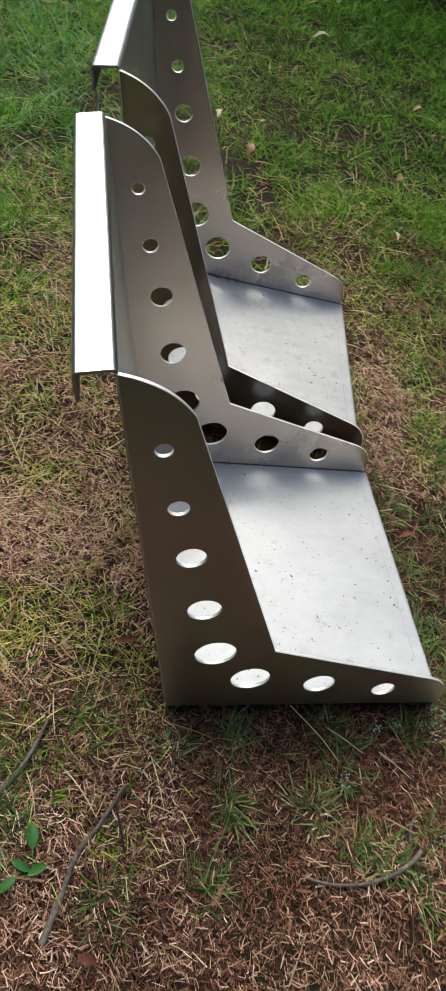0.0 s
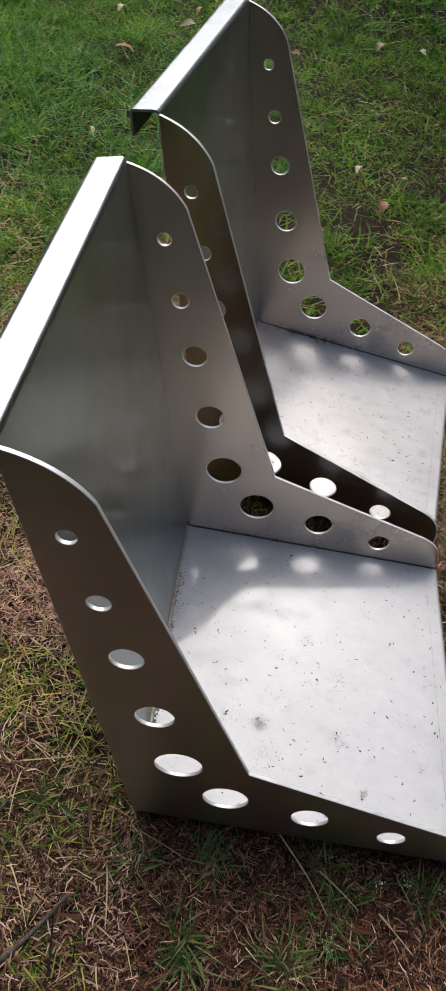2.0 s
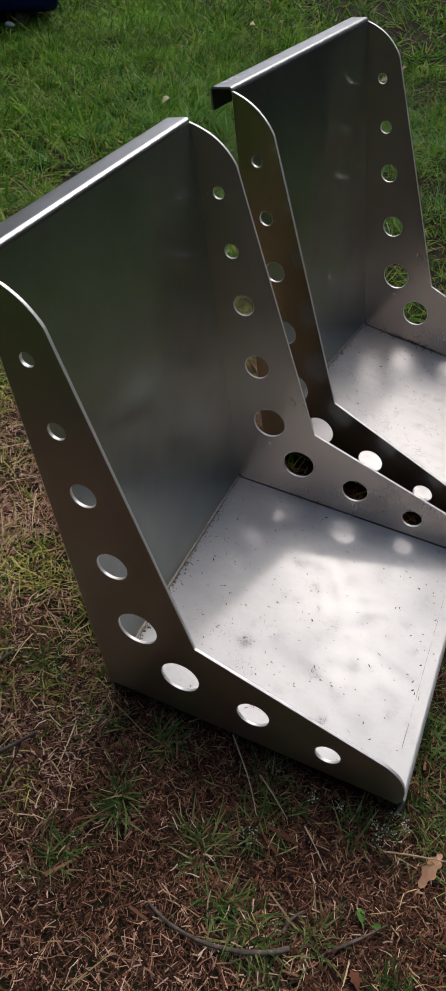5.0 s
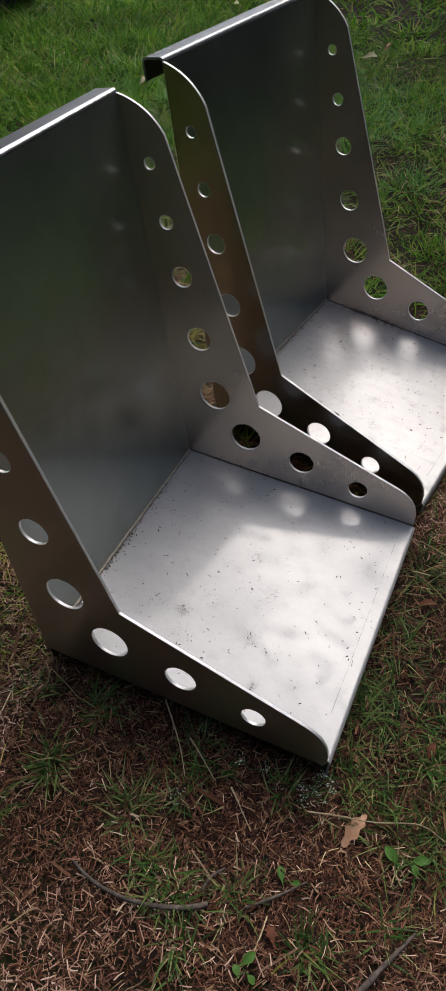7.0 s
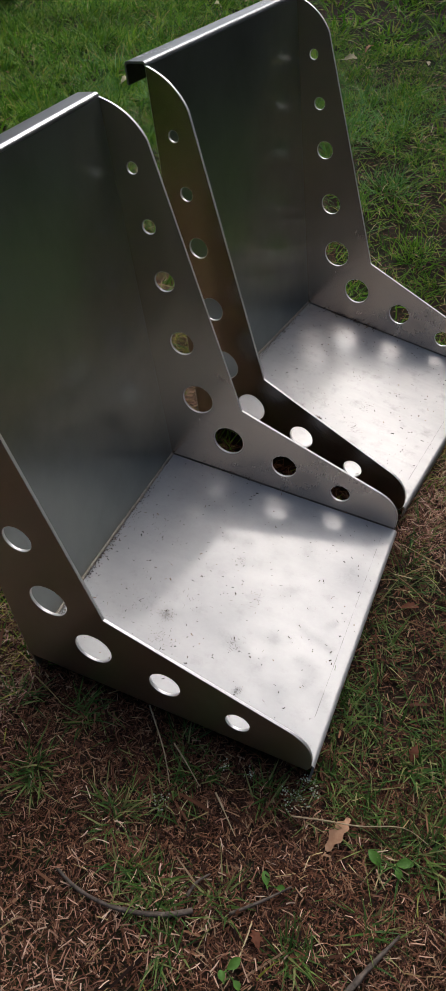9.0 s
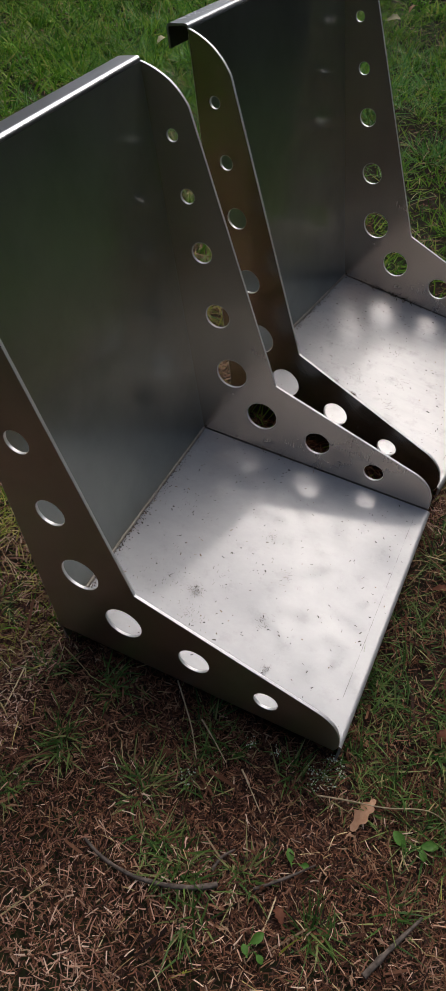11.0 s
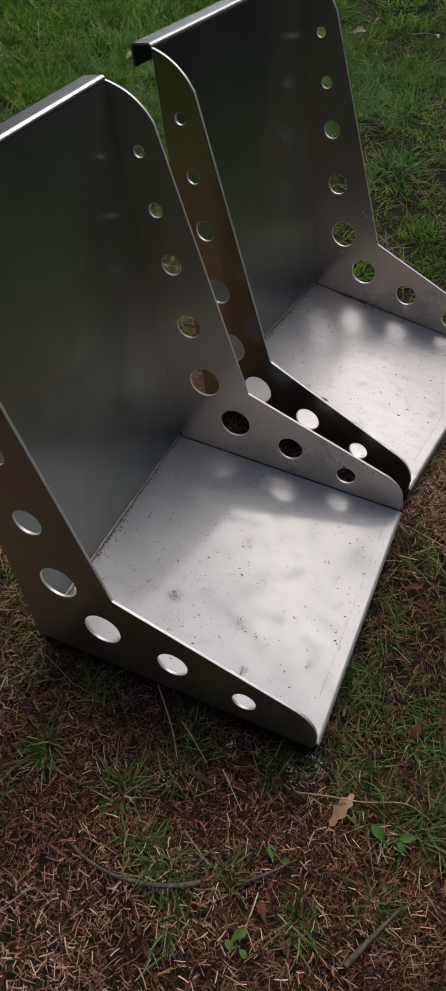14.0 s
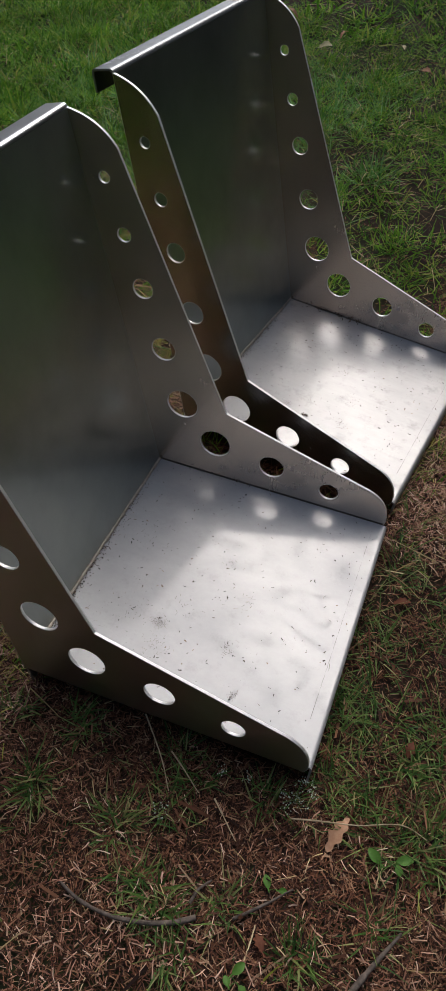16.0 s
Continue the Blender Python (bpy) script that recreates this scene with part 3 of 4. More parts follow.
def bead(path, radius, rng, sides=7):
    """A rippled weld run along a path."""
    bm = bmesh.new()
    rings = []
    for i, p in enumerate(path):
        d = (path[min(i + 1, len(path) - 1)] - path[max(i - 1, 0)]).normalized()
        u = d.orthogonal().normalized()
        v = d.cross(u)
        r = radius * (0.85 + 0.25 * (i % 3 == 0) + 0.3 * rng.random())
        rings.append([bm.verts.new(p + r * (u * math.cos(2 * math.pi * k / sides) + v * math.sin(2 * math.pi * k / sides))) for k in range(sides)])
    for a, b in zip(rings, rings[1:]):
        for k in range(sides):
            bm.faces.new((a[k], a[(k + 1) % sides], b[(k + 1) % sides], b[k]))
    bm.faces.new(rings[0]), bm.faces.new(rings[-1][::-1])
    return bm


def build_seat():
    seat = new("bomber_seat")
    lean = Vector((-0.1265, 0.5540)).normalized()
    for y in (0.0, WIDE):
        # the plate at WIDE has the pan's warm bounce light in its colour
        side = part("side_panel", side_bmesh(), (M_PLATE_WARM_BOUNCE if y else M_PLATE_SHADED, M_EDGE), seat, "drilled aluminium side plate with eight graded holes", 14)
        side.location.y = y
    part("back_panel", folded([(0.0102, -0.0371), (0.0016, 0.0004), tuple(lean * 0.5665 + Vector((0.0016, 0.0004)))], -0.0030, THICK - 0.0012, WIDE + 0.0012), M_BACK, seat, "flat aluminium back sheet")
    # the top edge is folded backwards and down into a channel
    c = lean * 0.5670 + Vector((0.0016, 0.0004))
    back = Vector((-lean.y, lean.x))
    r = 0.006
    bend = [c + back * (r * (1 - math.cos(a))) + lean * (r * math.sin(a)) for a in (radians(15 * i) for i in range(7))]
    p2 = bend[-1] + back * 0.0245
    bend2 = [p2 + back * (r * math.sin(a)) - lean * (r * (1 - math.cos(a))) for a in (radians(15 * i) for i in range(7))]
    end = bend2[-1] - lean * 0.024
    line = [tuple(c - lean * 0.0002)] + [tuple(q) for q in bend] + [tuple(q) for q in bend2] + [tuple(end)]
    flange = part("top_flange", folded(line, -0.0030, 0.0010, WIDE + THICK - 0.0010), (M_FLANGE_DIM_SKY, M_CHANNEL_SHADE), seat, "folded top edge with faint bright streaks", 40)
    # the shade inside the channel is painted on with a darker metal
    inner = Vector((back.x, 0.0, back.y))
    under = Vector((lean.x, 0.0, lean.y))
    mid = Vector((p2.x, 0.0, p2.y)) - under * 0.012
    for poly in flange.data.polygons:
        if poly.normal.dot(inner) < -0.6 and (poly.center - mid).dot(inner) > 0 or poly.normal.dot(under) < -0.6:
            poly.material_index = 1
    pan_line = [(0.0030, 0.0)] + arc(0.3990, -0.0055, 0.0055, 90, 0, 8) + [(0.4042, -0.0395)]
    pan = part("seat_pan", folded(pan_line, 0.0030, THICK + 0.0012, WIDE - 0.0017), M_PAN, seat, "scuffed flat aluminium seat base with a rolled front edge", 40)
    rng = random.Random(3)
    seam = [Vector((0.0025 + 0.0006 * rng.uniform(-1, 1), THICK + 0.003 + (WIDE - THICK - 0.006) * i / 90, 0.0012 + 0.0005 * rng.uniform(-1, 1))) for i in range(91)]
    part("weld_bead", bead(seam, 0.0024, rng), M_WELD, seat, "dull rippled weld along the back of the base", 60)
    bm = bmesh.new()
    edge = []
    for i in range(49):
        half, y = 0.00042 * rng.choice((0.15, 0.6, 0.8, 1.0)), 0.07 + 0.36 * i / 48
        edge.append([bm.verts.new((0.3834 + 0.0002 * math.sin(3.0 * i) + k * half, y, 0.0003)) for k in (-1, 1)])
    for (a, b), (c, d) in zip(edge, edge[1:]):
        bm.faces.new((a, b, d, c))
    part("bend_line", bm, M_LINE, pan, "thin scribed line along the fold")
    return seat


A_POSE = Matrix(((1.0, 0.0001, -0.0045, -0.0002), (0.0, 0.9996, 0.0275, 0.0012), (0.0045, -0.0275, 0.9996, 0.0427), (0, 0, 0, 1)))
B_POSE = Matrix(((0.9904, 0.1369, 0.0183, 0.0039), (-0.1367, 0.9905, -0.0154, 0.5557), (-0.0203, 0.0128, 0.9997, 0.0410), (0, 0, 0, 1)))
seat_a = build_seat()
seat_a.matrix_world = A_POSE
tagged(seat_a, "bare aluminium bomber-style seat shell with drilled sides, standing on needles", "seat", "pair of seats")
seat_b = copy_thing(seat_a, B_POSE)
# seat_a's flange gets the tone with the brighter reflected sky painted in
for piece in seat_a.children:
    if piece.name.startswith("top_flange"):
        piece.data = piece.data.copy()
        piece.data.materials[0] = M_FLANGE_BRIGHT_SKY
# this plate's darker tone paints in the dim brown it reflects
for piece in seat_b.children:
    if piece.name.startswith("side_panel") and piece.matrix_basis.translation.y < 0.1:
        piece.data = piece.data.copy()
        piece.data.materials[0] = M_PLATE_DIM_REFLECTION


def scuffs(pan, seed):
    """Fine scratches and rubbed smudges on the seat base."""
    rng = np.random.default_rng(seed)
    x, y, l, w, h = [], [], [], [], []
    for cx, cy, n, spread, size in ((0.06, 0.28, 34, 0.022, 0.006), (0.141, 0.134, 40, 0.007, 0.004), (0.105, 0.150, 46, 0.020, 0.004), (0.164, 0.170, 16, 0.012, 0.008), (0.20, 0.30, 14, 0.03, 0.006), (0.24, 0.21, 16, 0.010, 0.009), (0.05, 0.10, 36, 0.024, 0.005), (0.30, 0.24, 10, 0.04, 0.006), (0.12, 0.38, 18, 0.05, 0.005), (0.277, 0.065, 40, 0.0032, 0.004), (0.142, 0.134, 60, 0.005, 0.004), (0.149, 0.094, 70, 0.013, 0.004), (0.25, 0.132, 26, 0.006, 0.008), (0.201, 0.277, 22, 0.004, 0.005)):
        x.append(rng.normal(cx, spread, n)), y.append(rng.normal(cy, spread, n)), l.append(rng.uniform(0.3, 1, n) * size)
        w.append(rng.uniform(0.0003, 0.0009, n)), h.append(rng.normal(rng.uniform(0, 6), 0.6, n))
    x, y, l, w, h = (np.concatenate(v) for v in (x, y, l, w, h))
    x, y = np.clip(x, 0.012, 0.39), np.clip(y, 0.012, 0.435)
    m = len(x)
    v, q = strips(rng, x, y, np.full(m, 0.0003), h, l, w, np.zeros(m), np.zeros(m), 2, 0.5)
    v[:, 2] = 0.0003
    ob = new("scuff_marks", sheet_mesh("scuff_marks", v, q, M_SCUFF))
    ob.parent = pan
    return tagged(ob, "fine grey scratches and small rubbed stains", kind="stuff")


for piece in seat_a.children:
    if piece.name.startswith("seat_pan"):
        scuffs(piece, 4)
for piece in seat_b.children:
    if piece.name.startswith("seat_pan"):
        scuffs(piece, 9)
for piece in seat_b.children:
    if piece.name.startswith("seat_pan"):
        piece.data = piece.data.copy()
        piece.data.materials[0] = M_PAN_DULL
tagged(seat_b, "bare aluminium bomber-style seat shell turned slightly, standing on grass", "seat", "pair of seats")


def crumbs(name, place, count, spread, seed, size, label):
    """Loose bits lying on a seat base."""
    rng = np.random.default_rng(seed)
    x, y = spread(rng, count)
    m = len(x)
    v, q = strips(rng, x, y, np.full(m, 0.0008), rng.uniform(0, 2 * np.pi, m), rng.uniform(0.3, 1.0, m) ** 2 * size, rng.uniform(0.0008, 0.0022, m), rng.uniform(0, 0.12, m), rng.uniform(-0.02, 0.1, m), 2, 0.6)
    v[:, 2] = np.maximum(v[:, 2], 0.0004) + 0.0004 * rng.random(len(v))
    ob = new(name, sheet_mesh(name, v, q, M_DIRT))
    ob.matrix_world = place
    return tagged(ob, label, "debris", kind="stuff")


def over_pan(rng, n):
    return rng.uniform(0.015, 0.395, n), rng.uniform(0.01, 0.44, n)


def along_seam(rng, n):
    return np.clip(rng.normal(0.115, 0.03, n), 0.03, 0.3), 0.4475 - np.abs(rng.normal(0, 0.0022, n))


def one_spot(rng, n):
    return rng.normal(0.185, 0.0028, n), rng.normal(0.122, 0.0018, n)


def along_back(rng, n):
    return 0.0045 + np.abs(rng.normal(0, 0.0045, n)), 0.012 + 0.428 * rng.beta(1.2, 1.8, n)


crumbs("seam_debris", A_POSE, 420, along_back, 14, 0.0032, "brown crumbs gathered along the seat's back weld")
crumbs("seam_debris", B_POSE, 420, along_back, 15, 0.004, "brown crumbs gathered along the far seat's back weld")
crumbs("plant_crumbs", A_POSE, 300, over_pan, 5, 0.0048, "dark plant crumbs scattered over the aluminium seat base")
crumbs("plant_crumbs", B_POSE, 260, over_pan, 6, 0.0050, "dark plant crumbs scattered over the far seat base")
# a small dark bug, stood in for by a tight heap of bits
crumbs("bug_clump", B_POSE, 40, one_spot, 16, 0.006, "small dark bug on the seat base, shaped as a heap of bits")
crumbs("seam_debris", A_POSE, 16, along_seam, 12, 0.006, "few dark bits caught in the near seat's side seam")
crumbs("seam_debris", B_POSE, 60, along_seam, 8, 0.010, "dark needle bits caught in the seat's side seam")


# ---- sticks, leaves and weeds on the ground ----
def stick(points, radius, label, seed, name="stick"):
    rng = random.Random(seed)
    cu = [Vector((x, y, float(ground_height(x, y)) + 0.012 + z)) for x, y, z in points]
    path = []
    for i in range(len(cu) - 1):
        p0, p1, p2, p3 = cu[max(i - 1, 0)], cu[i], cu[i + 1], cu[min(i + 2, len(cu) - 1)]
        for k in range(7):
            s = k / 7
            path.append(0.5 * (2 * p1 + (p2 - p0) * s + (2 * p0 - 5 * p1 + 4 * p2 - p3) * s * s + (3 * p1 - p0 - 3 * p2 + p3) * s**3))
    path.append(cu[-1])
    bm = bmesh.new()
    rings, sides, n = [], 8, len(path)
    for i, p in enumerate(path):
        d = (path[min(i + 1, n - 1)] - path[max(i - 1, 0)]).normalized()
        u = d.cross(Vector((0, 0, 1))).normalized()
        v = u.cross(d)
        r = radius * (1.0 - 0.55 * i / n) * (0.9 + 0.25 * rng.random()) * (1.25 if i % 11 == 5 else 1)
        rings.append([bm.verts.new(p + r * (u * math.cos(2 * math.pi * k / sides) + v * math.sin(2 * math.pi * k / sides))) for k in range(sides)])
    for a, b in zip(rings, rings[1:]):
        for k in range(sides):
            bm.faces.new((a[k], a[(k + 1) % sides], b[(k + 1) % sides], b[k]))
    bm.faces.new(rings[0]), bm.faces.new(rings[-1][::-1])
    return tagged(part(name, bm, M_BARK, None, label, 60), label, "stick")


stick([(-0.150, -0.262, 0.0), (-0.128, -0.211, 0.001), (-0.112, -0.171, 0.0), (-0.086, -0.140, 0.003), (-0.053, -0.094, 0.006)], 0.0044, "dark weathered broken branch lying on the needles", 1)
stick([(-0.235, -0.125, 0.0), (-0.196, -0.082, 0.0), (-0.171, -0.048, 0.002), (-0.149, -0.003, 0.004)], 0.0042, "thin dark branch lying in dry grass", 2)
stick([(0.330, -0.193, 0.002), (0.308, -0.208, 0.003), (0.275, -0.221, 0.004), (0.238, -0.227, 0.004), (0.200, -0.224, 0.003), (0.168, -0.213, 0.0)], 0.0034, "curved grey-brown twig lying on the needles", 3)
stick([(0.369, -0.178, 0.0), (0.397, -0.152, 0.002), (0.424, -0.124, 0.004)], 0.0022, "short straight pale twig among the needles", 4)
stick([(0.510, -0.205, 0.0), (0.527, -0.170, 0.002), (0.552, -0.123, 0.004)], 0.0036, "short thick brown twig half under grass", 5)
stick([(0.318, -0.182, 0.002), (0.322, -0.165, 0.004), (0.333, -0.150, 0.006)], 0.0022, "tiny side twig beside the curved one", 6)


def stalk(points, label, seed):
    """A long dry grass stalk lying loosely on the litter."""
    ob = stick(points, 0.0011, label, seed, "dry_stalk")
    ob.data.materials[0] = M_STALK
    return tagged(ob, label, "stalk")


stalk([(0.397, -0.051, 0.010), (0.437, -0.040, 0.016), (0.477, -0.027, 0.014), (0.527, -0.005, 0.010), (0.561, -0.009, 0.004)], "long pale dry stalk lying across the oak leaf", 21)
stalk([(0.179, 0.004, 0.020), (0.219, -0.037, 0.012), (0.244, -0.071, 0.004)], "thin dry stalk leaning on the seat's side", 22)
stalk([(0.302, -0.062, 0.010), (0.322, -0.080, 0.008), (0.343, -0.098, 0.002)], "thin short dry stalk among the needles", 23)
stalk([(0.230, -0.028, 0.018), (0.255, -0.044, 0.014), (0.280, -0.060, 0.004)], "thin grey dry stalk beside the seat", 24)
stalk([(-0.181, 0.213, 0.008), (-0.142, 0.185, 0.018), (-0.110, 0.150, 0.016), (-0.093, 0.107, 0.004)], "long pale dry stalk lying in yellowing grass", 25)
stalk([(-0.255, 0.36, 0.008), (-0.215, 0.318, 0.012), (-0.19, 0.30, 0.004)], "short tan stalk lying on bleached needles", 26)


def leaf_bm(length, width, curl, lobes, rng):
    """A leaf blade with a folded midrib, a wavy or lobed margin and a stalk."""
    bm = bmesh.new()
    n = 12
    left, mid, right = [], [], []
    for i in range(n + 1):
        s = i / n
        w = 0.5 * width * math.sin(math.pi * min(1, s * 0.96 + 0.02)) ** 0.8 * (1 + 0.35 * lobes * math.sin(s * 6.5 * math.pi)) + 0.0004
        z = curl * length * (math.sin(math.pi * s) * 0.6 + 0.25 * s * s)
        x = length * (s - 0.5)
        jit = lambda: rng.uniform(-0.06, 0.06) * width * lobes
        mid.append(bm.verts.new((x, 0, z)))
        left.append(bm.verts.new((x, w + jit(), z + w * 0.45)))
        right.append(bm.verts.new((x, -w + jit(), z + w * 0.35)))
    for i in range(n):
        bm.faces.new((mid[i], mid[i + 1], left[i + 1], left[i]))
        bm.faces.new((right[i], right[i + 1], mid[i + 1], mid[i]))
    a = [bm.verts.new((-length * 0.5 - length * 0.3 * k, 0.0007 * sd, 0.002 * k)) for k in (0, 1) for sd in (-1, 1)]
    bm.faces.new((a[0], a[1], a[3], a[2]))
    got = bmesh.ops.extrude_face_region(bm, geom=bm.faces[:])
    bmesh.ops.translate(bm, vec=(0, 0, 0.0004), verts=[g for g in got["geom"] if isinstance(g, bmesh.types.BMVert)])
    return bm


def fallen_leaf(x, y, length, width, turn, mat, label, seed, curl=0.2, lobes=0.3, tilt=10, name="fallen_leaf", lift=0.012):
    rng = random.Random(seed)
    ob = part(name, leaf_bm(length, width, curl, lobes, rng), mat, None, label, 60)
    ob.matrix_world = pose(x, y, float(ground_height(x, y)) + lift, rng.uniform(-tilt, tilt), rng.uniform(-tilt, tilt), turn)
    return tagged(ob, label, "leaf", "fallen leaves" if name == "fallen_leaf" else "")


fallen_leaf(0.457, -0.043, 0.050, 0.015, 72, M_DEAD, "tan-brown lobed dead oak leaf lying on grass", 1, 0.15, 0.9)
PALE, BROWN = "pale curled dead leaf lying on the lawn", "brown curled dead leaf lying on the lawn"
for i, (x, y, d, w, turn, pale) in enumerate([
        (0.349, 1.628, 0.055, 0.034, 70, 0), (0.290, 1.832, 0.060, 0.026, 65, 1), (0.378, 2.902, 0.06, 0.034, 60, 1), (0.631, 3.816, 0.09, 0.04, -15, 1),
        (0.937, 3.103, 0.09, 0.05, 95, 1), (0.769, 2.635, 0.09, 0.03, 8, 1), (-0.07, 3.685, 0.09, 0.07, 40, 1), (-0.478, 2.354, 0.10, 0.03, 10, 0),
        (0.422, 1.816, 0.05, 0.03, 20, 1), (0.62, 1.75, 0.05, 0.02, 150, 0), (-0.30, 2.9, 0.07, 0.03, 60, 0), (-0.45, 1.75, 0.05, 0.02, 120, 1),
        (0.80, 1.62, 0.055, 0.03, 40, 0), (0.70, 1.30, 0.045, 0.018, 100, 1), (1.00, 2.1, 0.06, 0.03, 10, 0), (-0.9, 2.0, 0.06, 0.03, 75, 1), (0.55, 2.25, 0.05, 0.03, 30, 0)]):
    fallen_leaf(x, y, 0.65 * d, 0.65 * w, turn, M_PALE if pale else M_DEAD, PALE if pale else BROWN, 10 + i, 0.35, 0.45, 25, lift=0.03)
drift = random.Random(77)
for i in range(18):
    pale = drift.random() < 0.6
    fallen_leaf(drift.uniform(-1.1, 0.6), drift.uniform(2.5, 4.6), drift.uniform(0.03, 0.055), drift.uniform(0.014, 0.028), drift.uniform(0, 360), M_PALE if pale else M_DEAD,
                "small pale leaf scrap caught in the grass" if pale else "small brown leaf scrap caught in the grass", 80 + i, 0.35, 0.5, 30, lift=0.045)
RUST = "rust-red dead leaf scrap among the needles"
for i, (x, y, d, turn) in enumerate([(-0.043, 0.116, 0.040, 10), (0.405, -0.190, 0.026, 130), (0.52, 0.10, 0.03, 80), (0.46, 0.33, 0.035, 10), (-0.10, -0.28, 0.03, 160), (0.62, 0.42, 0.03, 60)]):
    fallen_leaf(x, y, 0.75 * d, 0.011, turn, M_RUST, RUST, 40 + i, 0.2, 0.8, 20)


def broadleaf_weed(spots, label, seed, mat=M_LEAF):
    """A low weed: a few rounded leaves on short stalks from one root."""
    rng = random.Random(seed)
    cx, cy = sum(s[0] for s in spots) / len(spots), sum(s[1] for s in spots) / len(spots)
    base = float(ground_height(cx, cy))
    root = new("broadleaf_weed")
    root.location = (cx, cy, base)
    for x, y, d, w, turn in spots:
        leaf = part("leaf", leaf_bm(0.8 * d, 0.8 * w, 0.12, 0.05, rng), mat, root, "", 60)
        leaf.matrix_basis = pose(x - cx, y - cy, 0.014, rng.uniform(-14, 14), rng.uniform(-14, 14), turn)
        tail = Vector((x - cx - 0.5 * d * math.cos(radians(turn)), y - cy - 0.5 * d * math.sin(radians(turn)), 0.013))
        path = [Vector((0, 0, 0)).lerp(tail, i / 4) + Vector((0, 0, 0.006 * math.sin(math.pi * i / 4))) for i in range(5)]
        part("stalk", bead(path, 0.0006, rng, 5), mat, root, "", 60)
    return tagged(root, label, "weed")


broadleaf_weed([(0.505, -0.049, 0.026, 0.015, 150), (0.541, -0.042, 0.026, 0.014, 20), (0.536, -0.055, 0.016, 0.010, -60)], "low weed with three fresh green oval leaves", 1)
broadleaf_weed([(0.393, -0.127, 0.020, 0.011, 120), (0.413, -0.130, 0.012, 0.008, 20)], "small weed with two green oval leaves", 2)
broadleaf_weed([(0.392, -0.222, 0.022, 0.012, 60), (0.384, -0.238, 0.014, 0.009, 130), (0.402, -0.240, 0.013, 0.009, -30)], "small weed with yellow-green oval leaves", 3)
broadleaf_weed([(-0.165, -0.148, 0.038, 0.018, 95), (-0.176, -0.180, 0.032, 0.012, 150), (-0.158, -0.186, 0.030, 0.014, 30), (-0.190, -0.200, 0.030, 0.014, 220)], "plantain weed with several broad green leaves", 4, M_LEAF_DARK)
broadleaf_weed([(-0.337, 0.582, 0.050, 0.034, 25), (-0.372, 0.560, 0.030, 0.018, 200)], "dark broad-leaved weed in yellowing grass", 5, M_LEAF_DARK)


def seed_weed(x, y, height, heads, label, seed):
    """A wispy flowering weed with pale seed heads."""
    rng = random.Random(seed)
    root = new("seeding_weed")
    root.location = (x, y, float(ground_height(x, y)))
    tops = []
    for _ in range(heads):
        a, r = rng.uniform(0, 6.28), rng.uniform(0.004, 0.026)
        tip = Vector((r * math.cos(a), r * math.sin(a), height * rng.uniform(0.65, 1.1)))
        path = [Vector((0, 0, 0)).lerp(tip, i / 5) + Vector((0, 0, 0.004 * math.sin(math.pi * i / 5))) for i in range(6)]
        part("stem", bead(path, 0.0005, rng, 4), M_LEAF, root)
        tops.append(tip)
    for tip in tops:
        bm = bmesh.new()
        for _ in range(12):
            o = tip + Vector((rng.gauss(0, 0.004), rng.gauss(0, 0.004), rng.gauss(0, 0.004)))
            bmesh.ops.create_icosphere(bm, subdivisions=1, radius=rng.uniform(0.0006, 0.0012), matrix=Matrix.Translation(o))
        part("seed_head", bm, M_SEED, root, "pale grey-green seed head", 60)
    return tagged(root, label, "weed")


seed_weed(0.394, -0.020, 0.034, 9, "wispy weed with pale seed heads by the seat's front corner", 1)
seed_weed(0.312, -0.022, 0.050, 2, "single thin weed with small pale seed heads", 2)
seed_weed(0.245, -0.118, 0.022, 2, "low weed with small cream seed heads", 3)


# ---- shrubs and woods at the edge of the clearing ----
def leaf_cloud(rng, centres, per, spread, size, flat=0.7):
    c = np.repeat(np.asarray(centres, float), per, axis=0)
    n = len(c)
    p = c + rng.normal(0, 1, (n, 3)) * np.asarray(spread)
    a = rng.normal(0, 1, (n, 3))
    a[:, 2] = a[:, 2] * flat - 0.2
    a /= np.linalg.norm(a, axis=1, keepdims=True)
    b = np.cross(a, rng.normal(0, 1, (n, 3)))
    b /= np.linalg.norm(b, axis=1, keepdims=True)
    L, w = (size * rng.uniform(0.6, 1.2, n))[:, None], (size * rng.uniform(0.2, 0.32, n))[:, None]
    up = np.cross(a, b) * w * 0.4
    v = np.stack([p, p + a * L * 0.5 + b * w + up, p + a * L, p + a * L * 0.5 - b * w + up], 1).reshape(-1, 3)
    q = np.arange(n * 4).reshape(-1, 4)
    return v, q


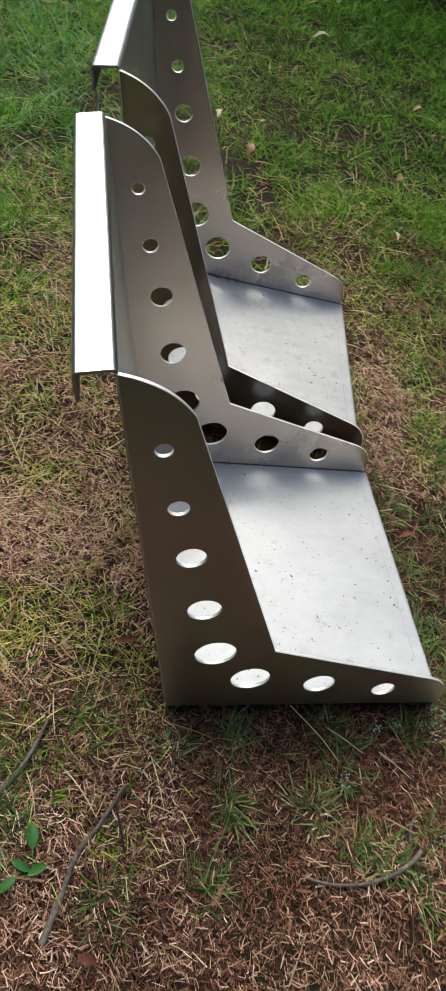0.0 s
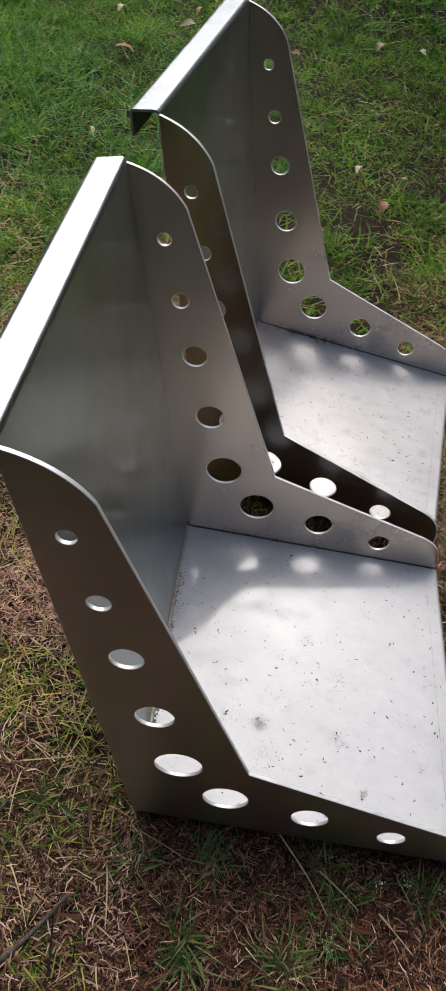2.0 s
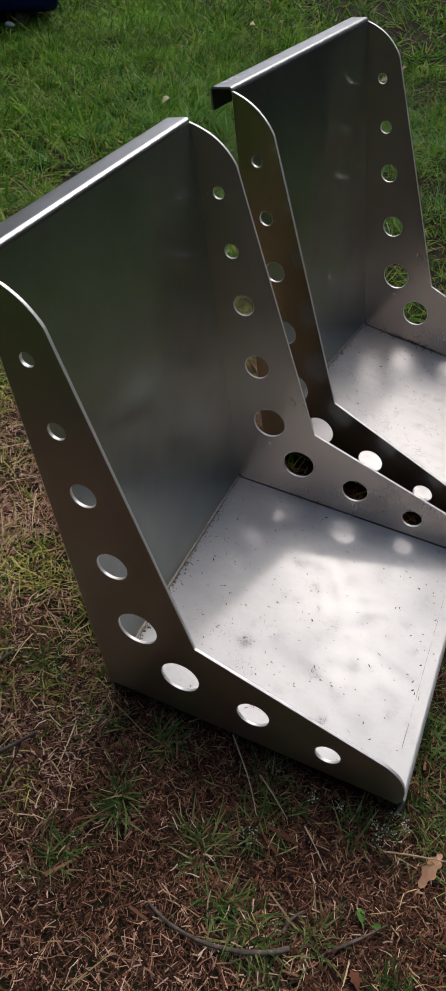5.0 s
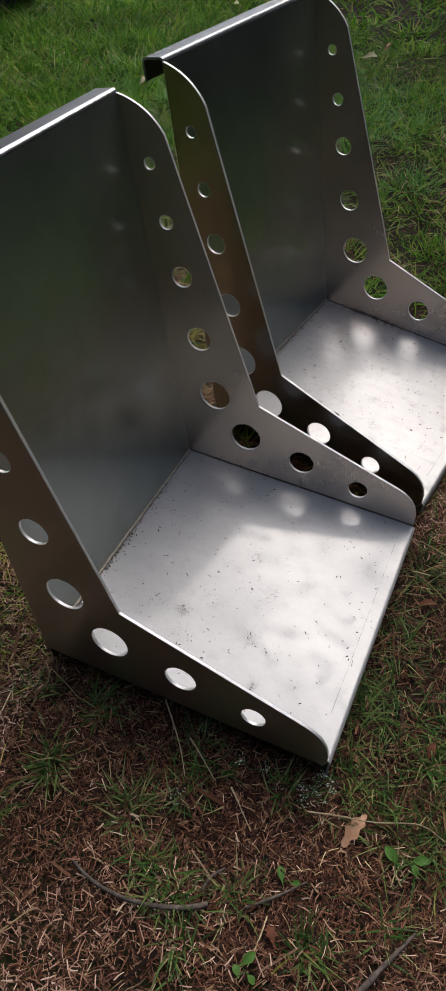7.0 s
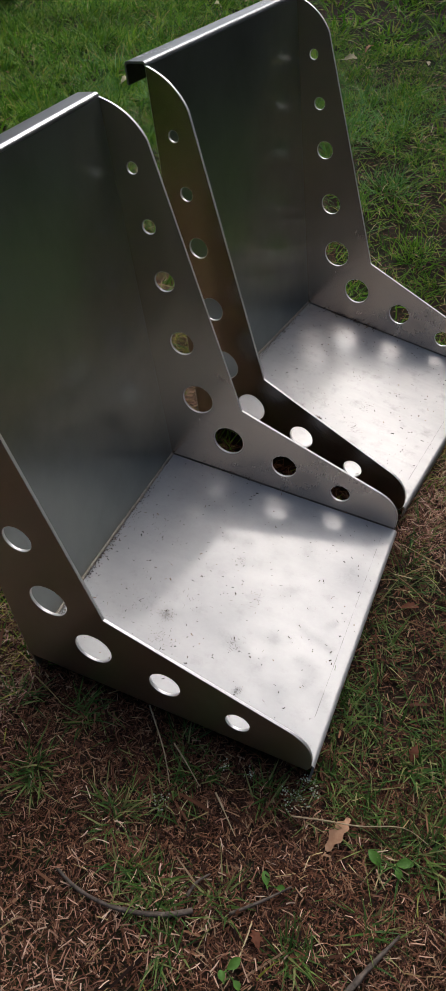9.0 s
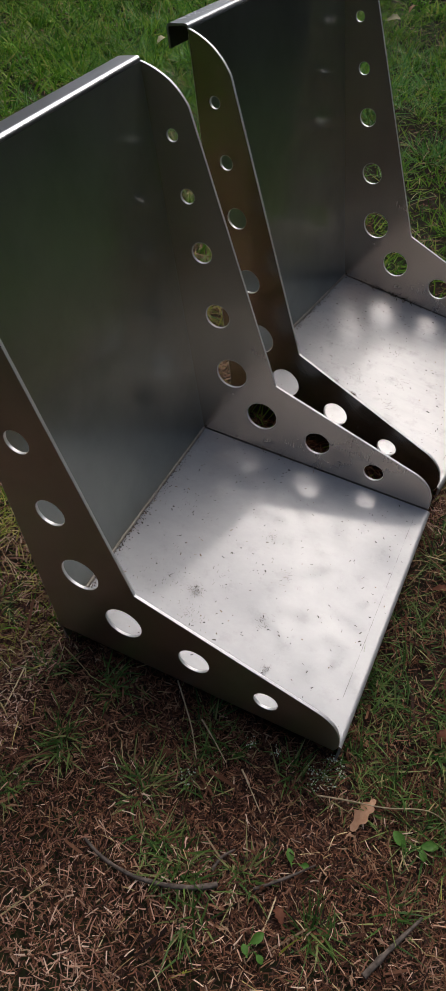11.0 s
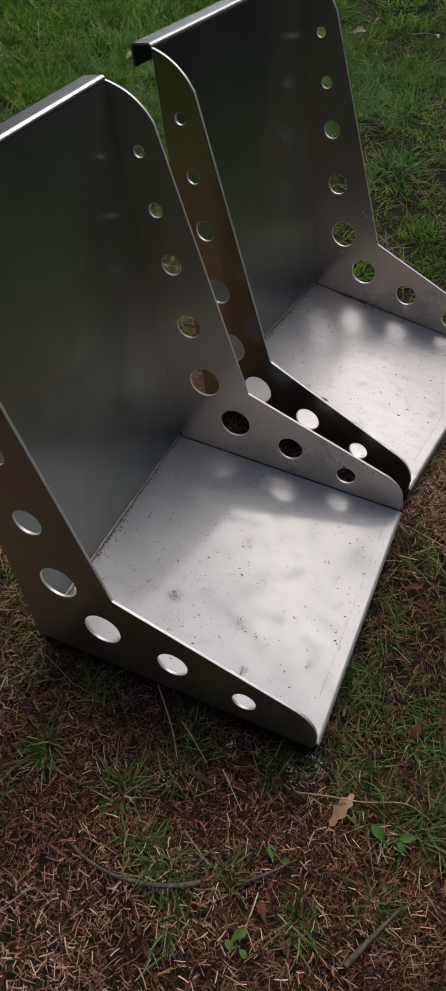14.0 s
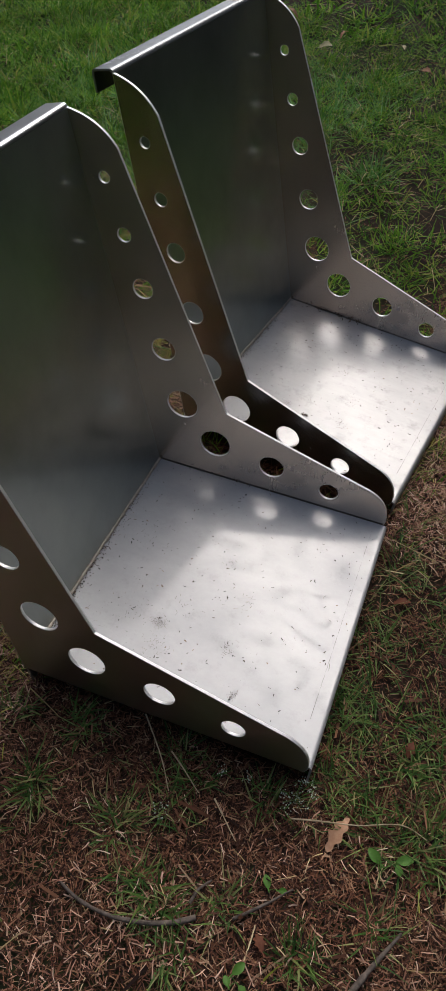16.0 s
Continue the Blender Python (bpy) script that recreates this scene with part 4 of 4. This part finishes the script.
def shrub(x, y, height, label, seed):
    rng = random.Random(seed)
    nrng = np.random.default_rng(seed)
    root = new("shrub")
    z0 = float(ground_height(x, y))
    root.location = (x, y, z0 - 0.02)
    ends = []
    for _ in range(9):
        a, r = rng.uniform(0, 6.28), rng.uniform(0.3, 0.75) * height
        tip = Vector((r * math.cos(a), r * math.sin(a), height * rng.uniform(0.3, 1.0)))
        path = [Vector((0.03 * math.cos(a), 0.03 * math.sin(a), 0)).lerp(tip, i / 6) + Vector((0, 0, 0.12 * height * math.sin(math.pi * i / 6))) for i in range(7)]
        part("stem", bead(path, 0.009, rng, 6), M_BARK, root)
        ends += [path[k] for k in (3, 4, 5, 6)] + [path[6] + Vector((rng.gauss(0, 0.15), rng.gauss(0, 0.15), rng.gauss(0, 0.12))) for _ in range(3)]
    v, q = leaf_cloud(nrng, [tuple(e) for e in ends], 60, (0.11, 0.11, 0.09), 0.085)
    v[:, 2] = np.maximum(v[:, 2], 0.03)
    crown = new("crown", sheet_mesh("crown", v, q, M_SHRUB, False))
    crown.parent = root
    return tagged(root, label, "shrub", "shrubs at the clearing's edge")


for i, (x, y, h) in enumerate([(1.10, 5.75, 1.0), (1.95, 5.6, 1.2), (2.8, 5.3, 1.3), (0.35, 6.5, 1.1), (3.5, 4.9, 1.5)]):
    shrub(x, y, h, "dark green leafy shrub in deep shade", 60 + i)


def low_branch(root, points, leaves, seed):
    """A drooping branch with pairs of large pointed leaves near its tip."""
    rng = random.Random(seed)
    base = Vector(root.location)
    ctrl = [Vector(p) - base for p in points]
    path = []
    for a, b in zip(ctrl, ctrl[1:]):
        path += [a.lerp(b, i / 6) for i in range(6)]
    path.append(ctrl[-1])
    branch = part("branch", bead(path, 0.006, rng, 6), M_BARK, root, "low branch with large pale green leaves")
    for i in range(leaves):
        s = 1 - 0.55 * (i / leaves)
        p = path[min(len(path) - 1, int(s * (len(path) - 1)))]
        leaf = part("leaf", leaf_bm(0.11 * rng.uniform(0.7, 1.15), 0.046, 0.15, 0.05, rng), M_SPRIG, branch, "", 60)
        turn = 190 + (55 if i % 2 else -55) + rng.uniform(-25, 25)
        leaf.matrix_basis = Matrix.Translation(p + Vector((0.05 * math.cos(radians(turn)), 0.05 * math.sin(radians(turn)), rng.uniform(-0.03, 0.03)))) @ pose(0, 0, 0, rng.uniform(-25, 25) + 25, rng.uniform(-20, 20), turn)


low_branch(bpy.data.objects["shrub"], [(1.10, 5.70, 0.45), (1.12, 5.10, 0.48), (0.93, 4.55, 0.22), (0.73, 4.45, 0.07)], 22, 5)


def storage_tub(x, y, turn):
    """A lidded blue plastic tub raised on two dark runners."""
    tub = new("storage_tub")
    tub.matrix_world = pose(x, y, float(ground_height(x, y)), 0, 0, turn)
    def box(w, d, h, cx, cy, cz, flare=1.0, ease=0.012):
        bm = bmesh.new()
        bmesh.ops.create_cube(bm, size=1, matrix=Matrix.Translation((cx, cy, cz)) @ Matrix.Diagonal((w, d, h, 1)))
        for v in bm.verts:
            if v.co.z > cz:
                v.co.x, v.co.y = cx + (v.co.x - cx) * flare, cy + (v.co.y - cy) * flare
        bmesh.ops.bevel(bm, geom=bm.edges[:], offset=ease, segments=3, affect="EDGES", profile=0.5)
        return bm
    part("body", box(0.94, 0.50, 0.40, -0.47, 0.25, 0.245, 1.04, 0.03), M_BLUE, tub, "dark blue plastic tub body", 40)
    part("lid", box(1.00, 0.56, 0.04, -0.47, 0.25, 0.468, 1.0, 0.015), M_BLUE, tub, "dark blue plastic lid", 40)
    for cx in (-0.80, -0.14):
        part("runner", box(0.07, 0.46, 0.055, cx, 0.26, 0.021), M_BARK, tub, "dark wooden runner", 40)
    return tagged(tub, "dark blue lidded plastic tub raised on wooden runners", "tub")


storage_tub(-1.66, 2.575, 46)


def pale_stone(x, y):
    rng = random.Random(31)
    bm = bmesh.new()
    bmesh.ops.create_icosphere(bm, subdivisions=3, radius=1.0)
    for v in bm.verts:
        k = 1 + 0.12 * math.sin(3 * v.co.x + 2) * math.cos(4 * v.co.y) + rng.uniform(-0.03, 0.03)
        v.co = Vector((v.co.x * 0.022 * k, v.co.y * 0.013 * k, v.co.z * 0.010 * k))
    ob = part("stone", bm, M_STONE, None, "pale grey stone lying at the lawn's edge", 60)
    ob.location = (x, y, float(ground_height(x, y)) + 0.030)
    return tagged(ob, "pale grey stone lying at the lawn's edge", "stone")


pale_stone(-1.77, 2.385)


def woods():
    rng = np.random.default_rng(21)
    clumps = []
    for _ in range(2400):
        b = rng.uniform(-np.pi, np.pi)
        # mostly unseen, added to cut the sky: tall all round but for a gap to the north, where the sky comes down lower
        gap = math.exp(-((b + radians(13)) / radians(40)) ** 4)
        behind = max(0.0, -math.cos(b))
        d = rng.uniform(7.5, 10.5)
        top = (7.6 + 1.6 * float(patch_noise(np.array(b), np.array(0.0), 5, 3))) * (1 - 0.5 * behind) * (1 - gap) + (1.0 + 1.2 * math.exp(-(b / radians(14)) ** 2)) * gap
        clumps.append((0.2 + d * math.sin(b), 0.4 + d * math.cos(b), top * rng.uniform(0.02, 1.0)))
    for _ in range(1000):
        # unseen boughs added overhead to shade the dark corner of the clearing
        b, d = radians(rng.uniform(9, 85)), rng.uniform(4.3, 8.0)
        if b < radians(30) and d < 5.0:
            continue
        clumps.append((0.2 + d * math.sin(b), 0.4 + d * math.cos(b), rng.uniform(2.1, 2.6 + 0.2 * d)))
    for _ in range(170):
        # nearer unseen clumps that deepen the same shade
        b, d = radians(rng.uniform(28, 72)), rng.uniform(3.8, 5.4)
        clumps.append((0.2 + d * math.sin(b), 0.4 + d * math.cos(b), rng.uniform(2.2, 2.8)))
    v, q = leaf_cloud(rng, clumps, 36, (0.5, 0.5, 0.35), 0.38)
    v[:, 2] = np.maximum(v[:, 2], 0.05)
    return sheet_mesh("woods", v, q, M_WOODS, False)


tagged(new("woods", woods()), "dark leafy woodland round the clearing, mostly out of view, cutting the light", "woods", kind="stuff")
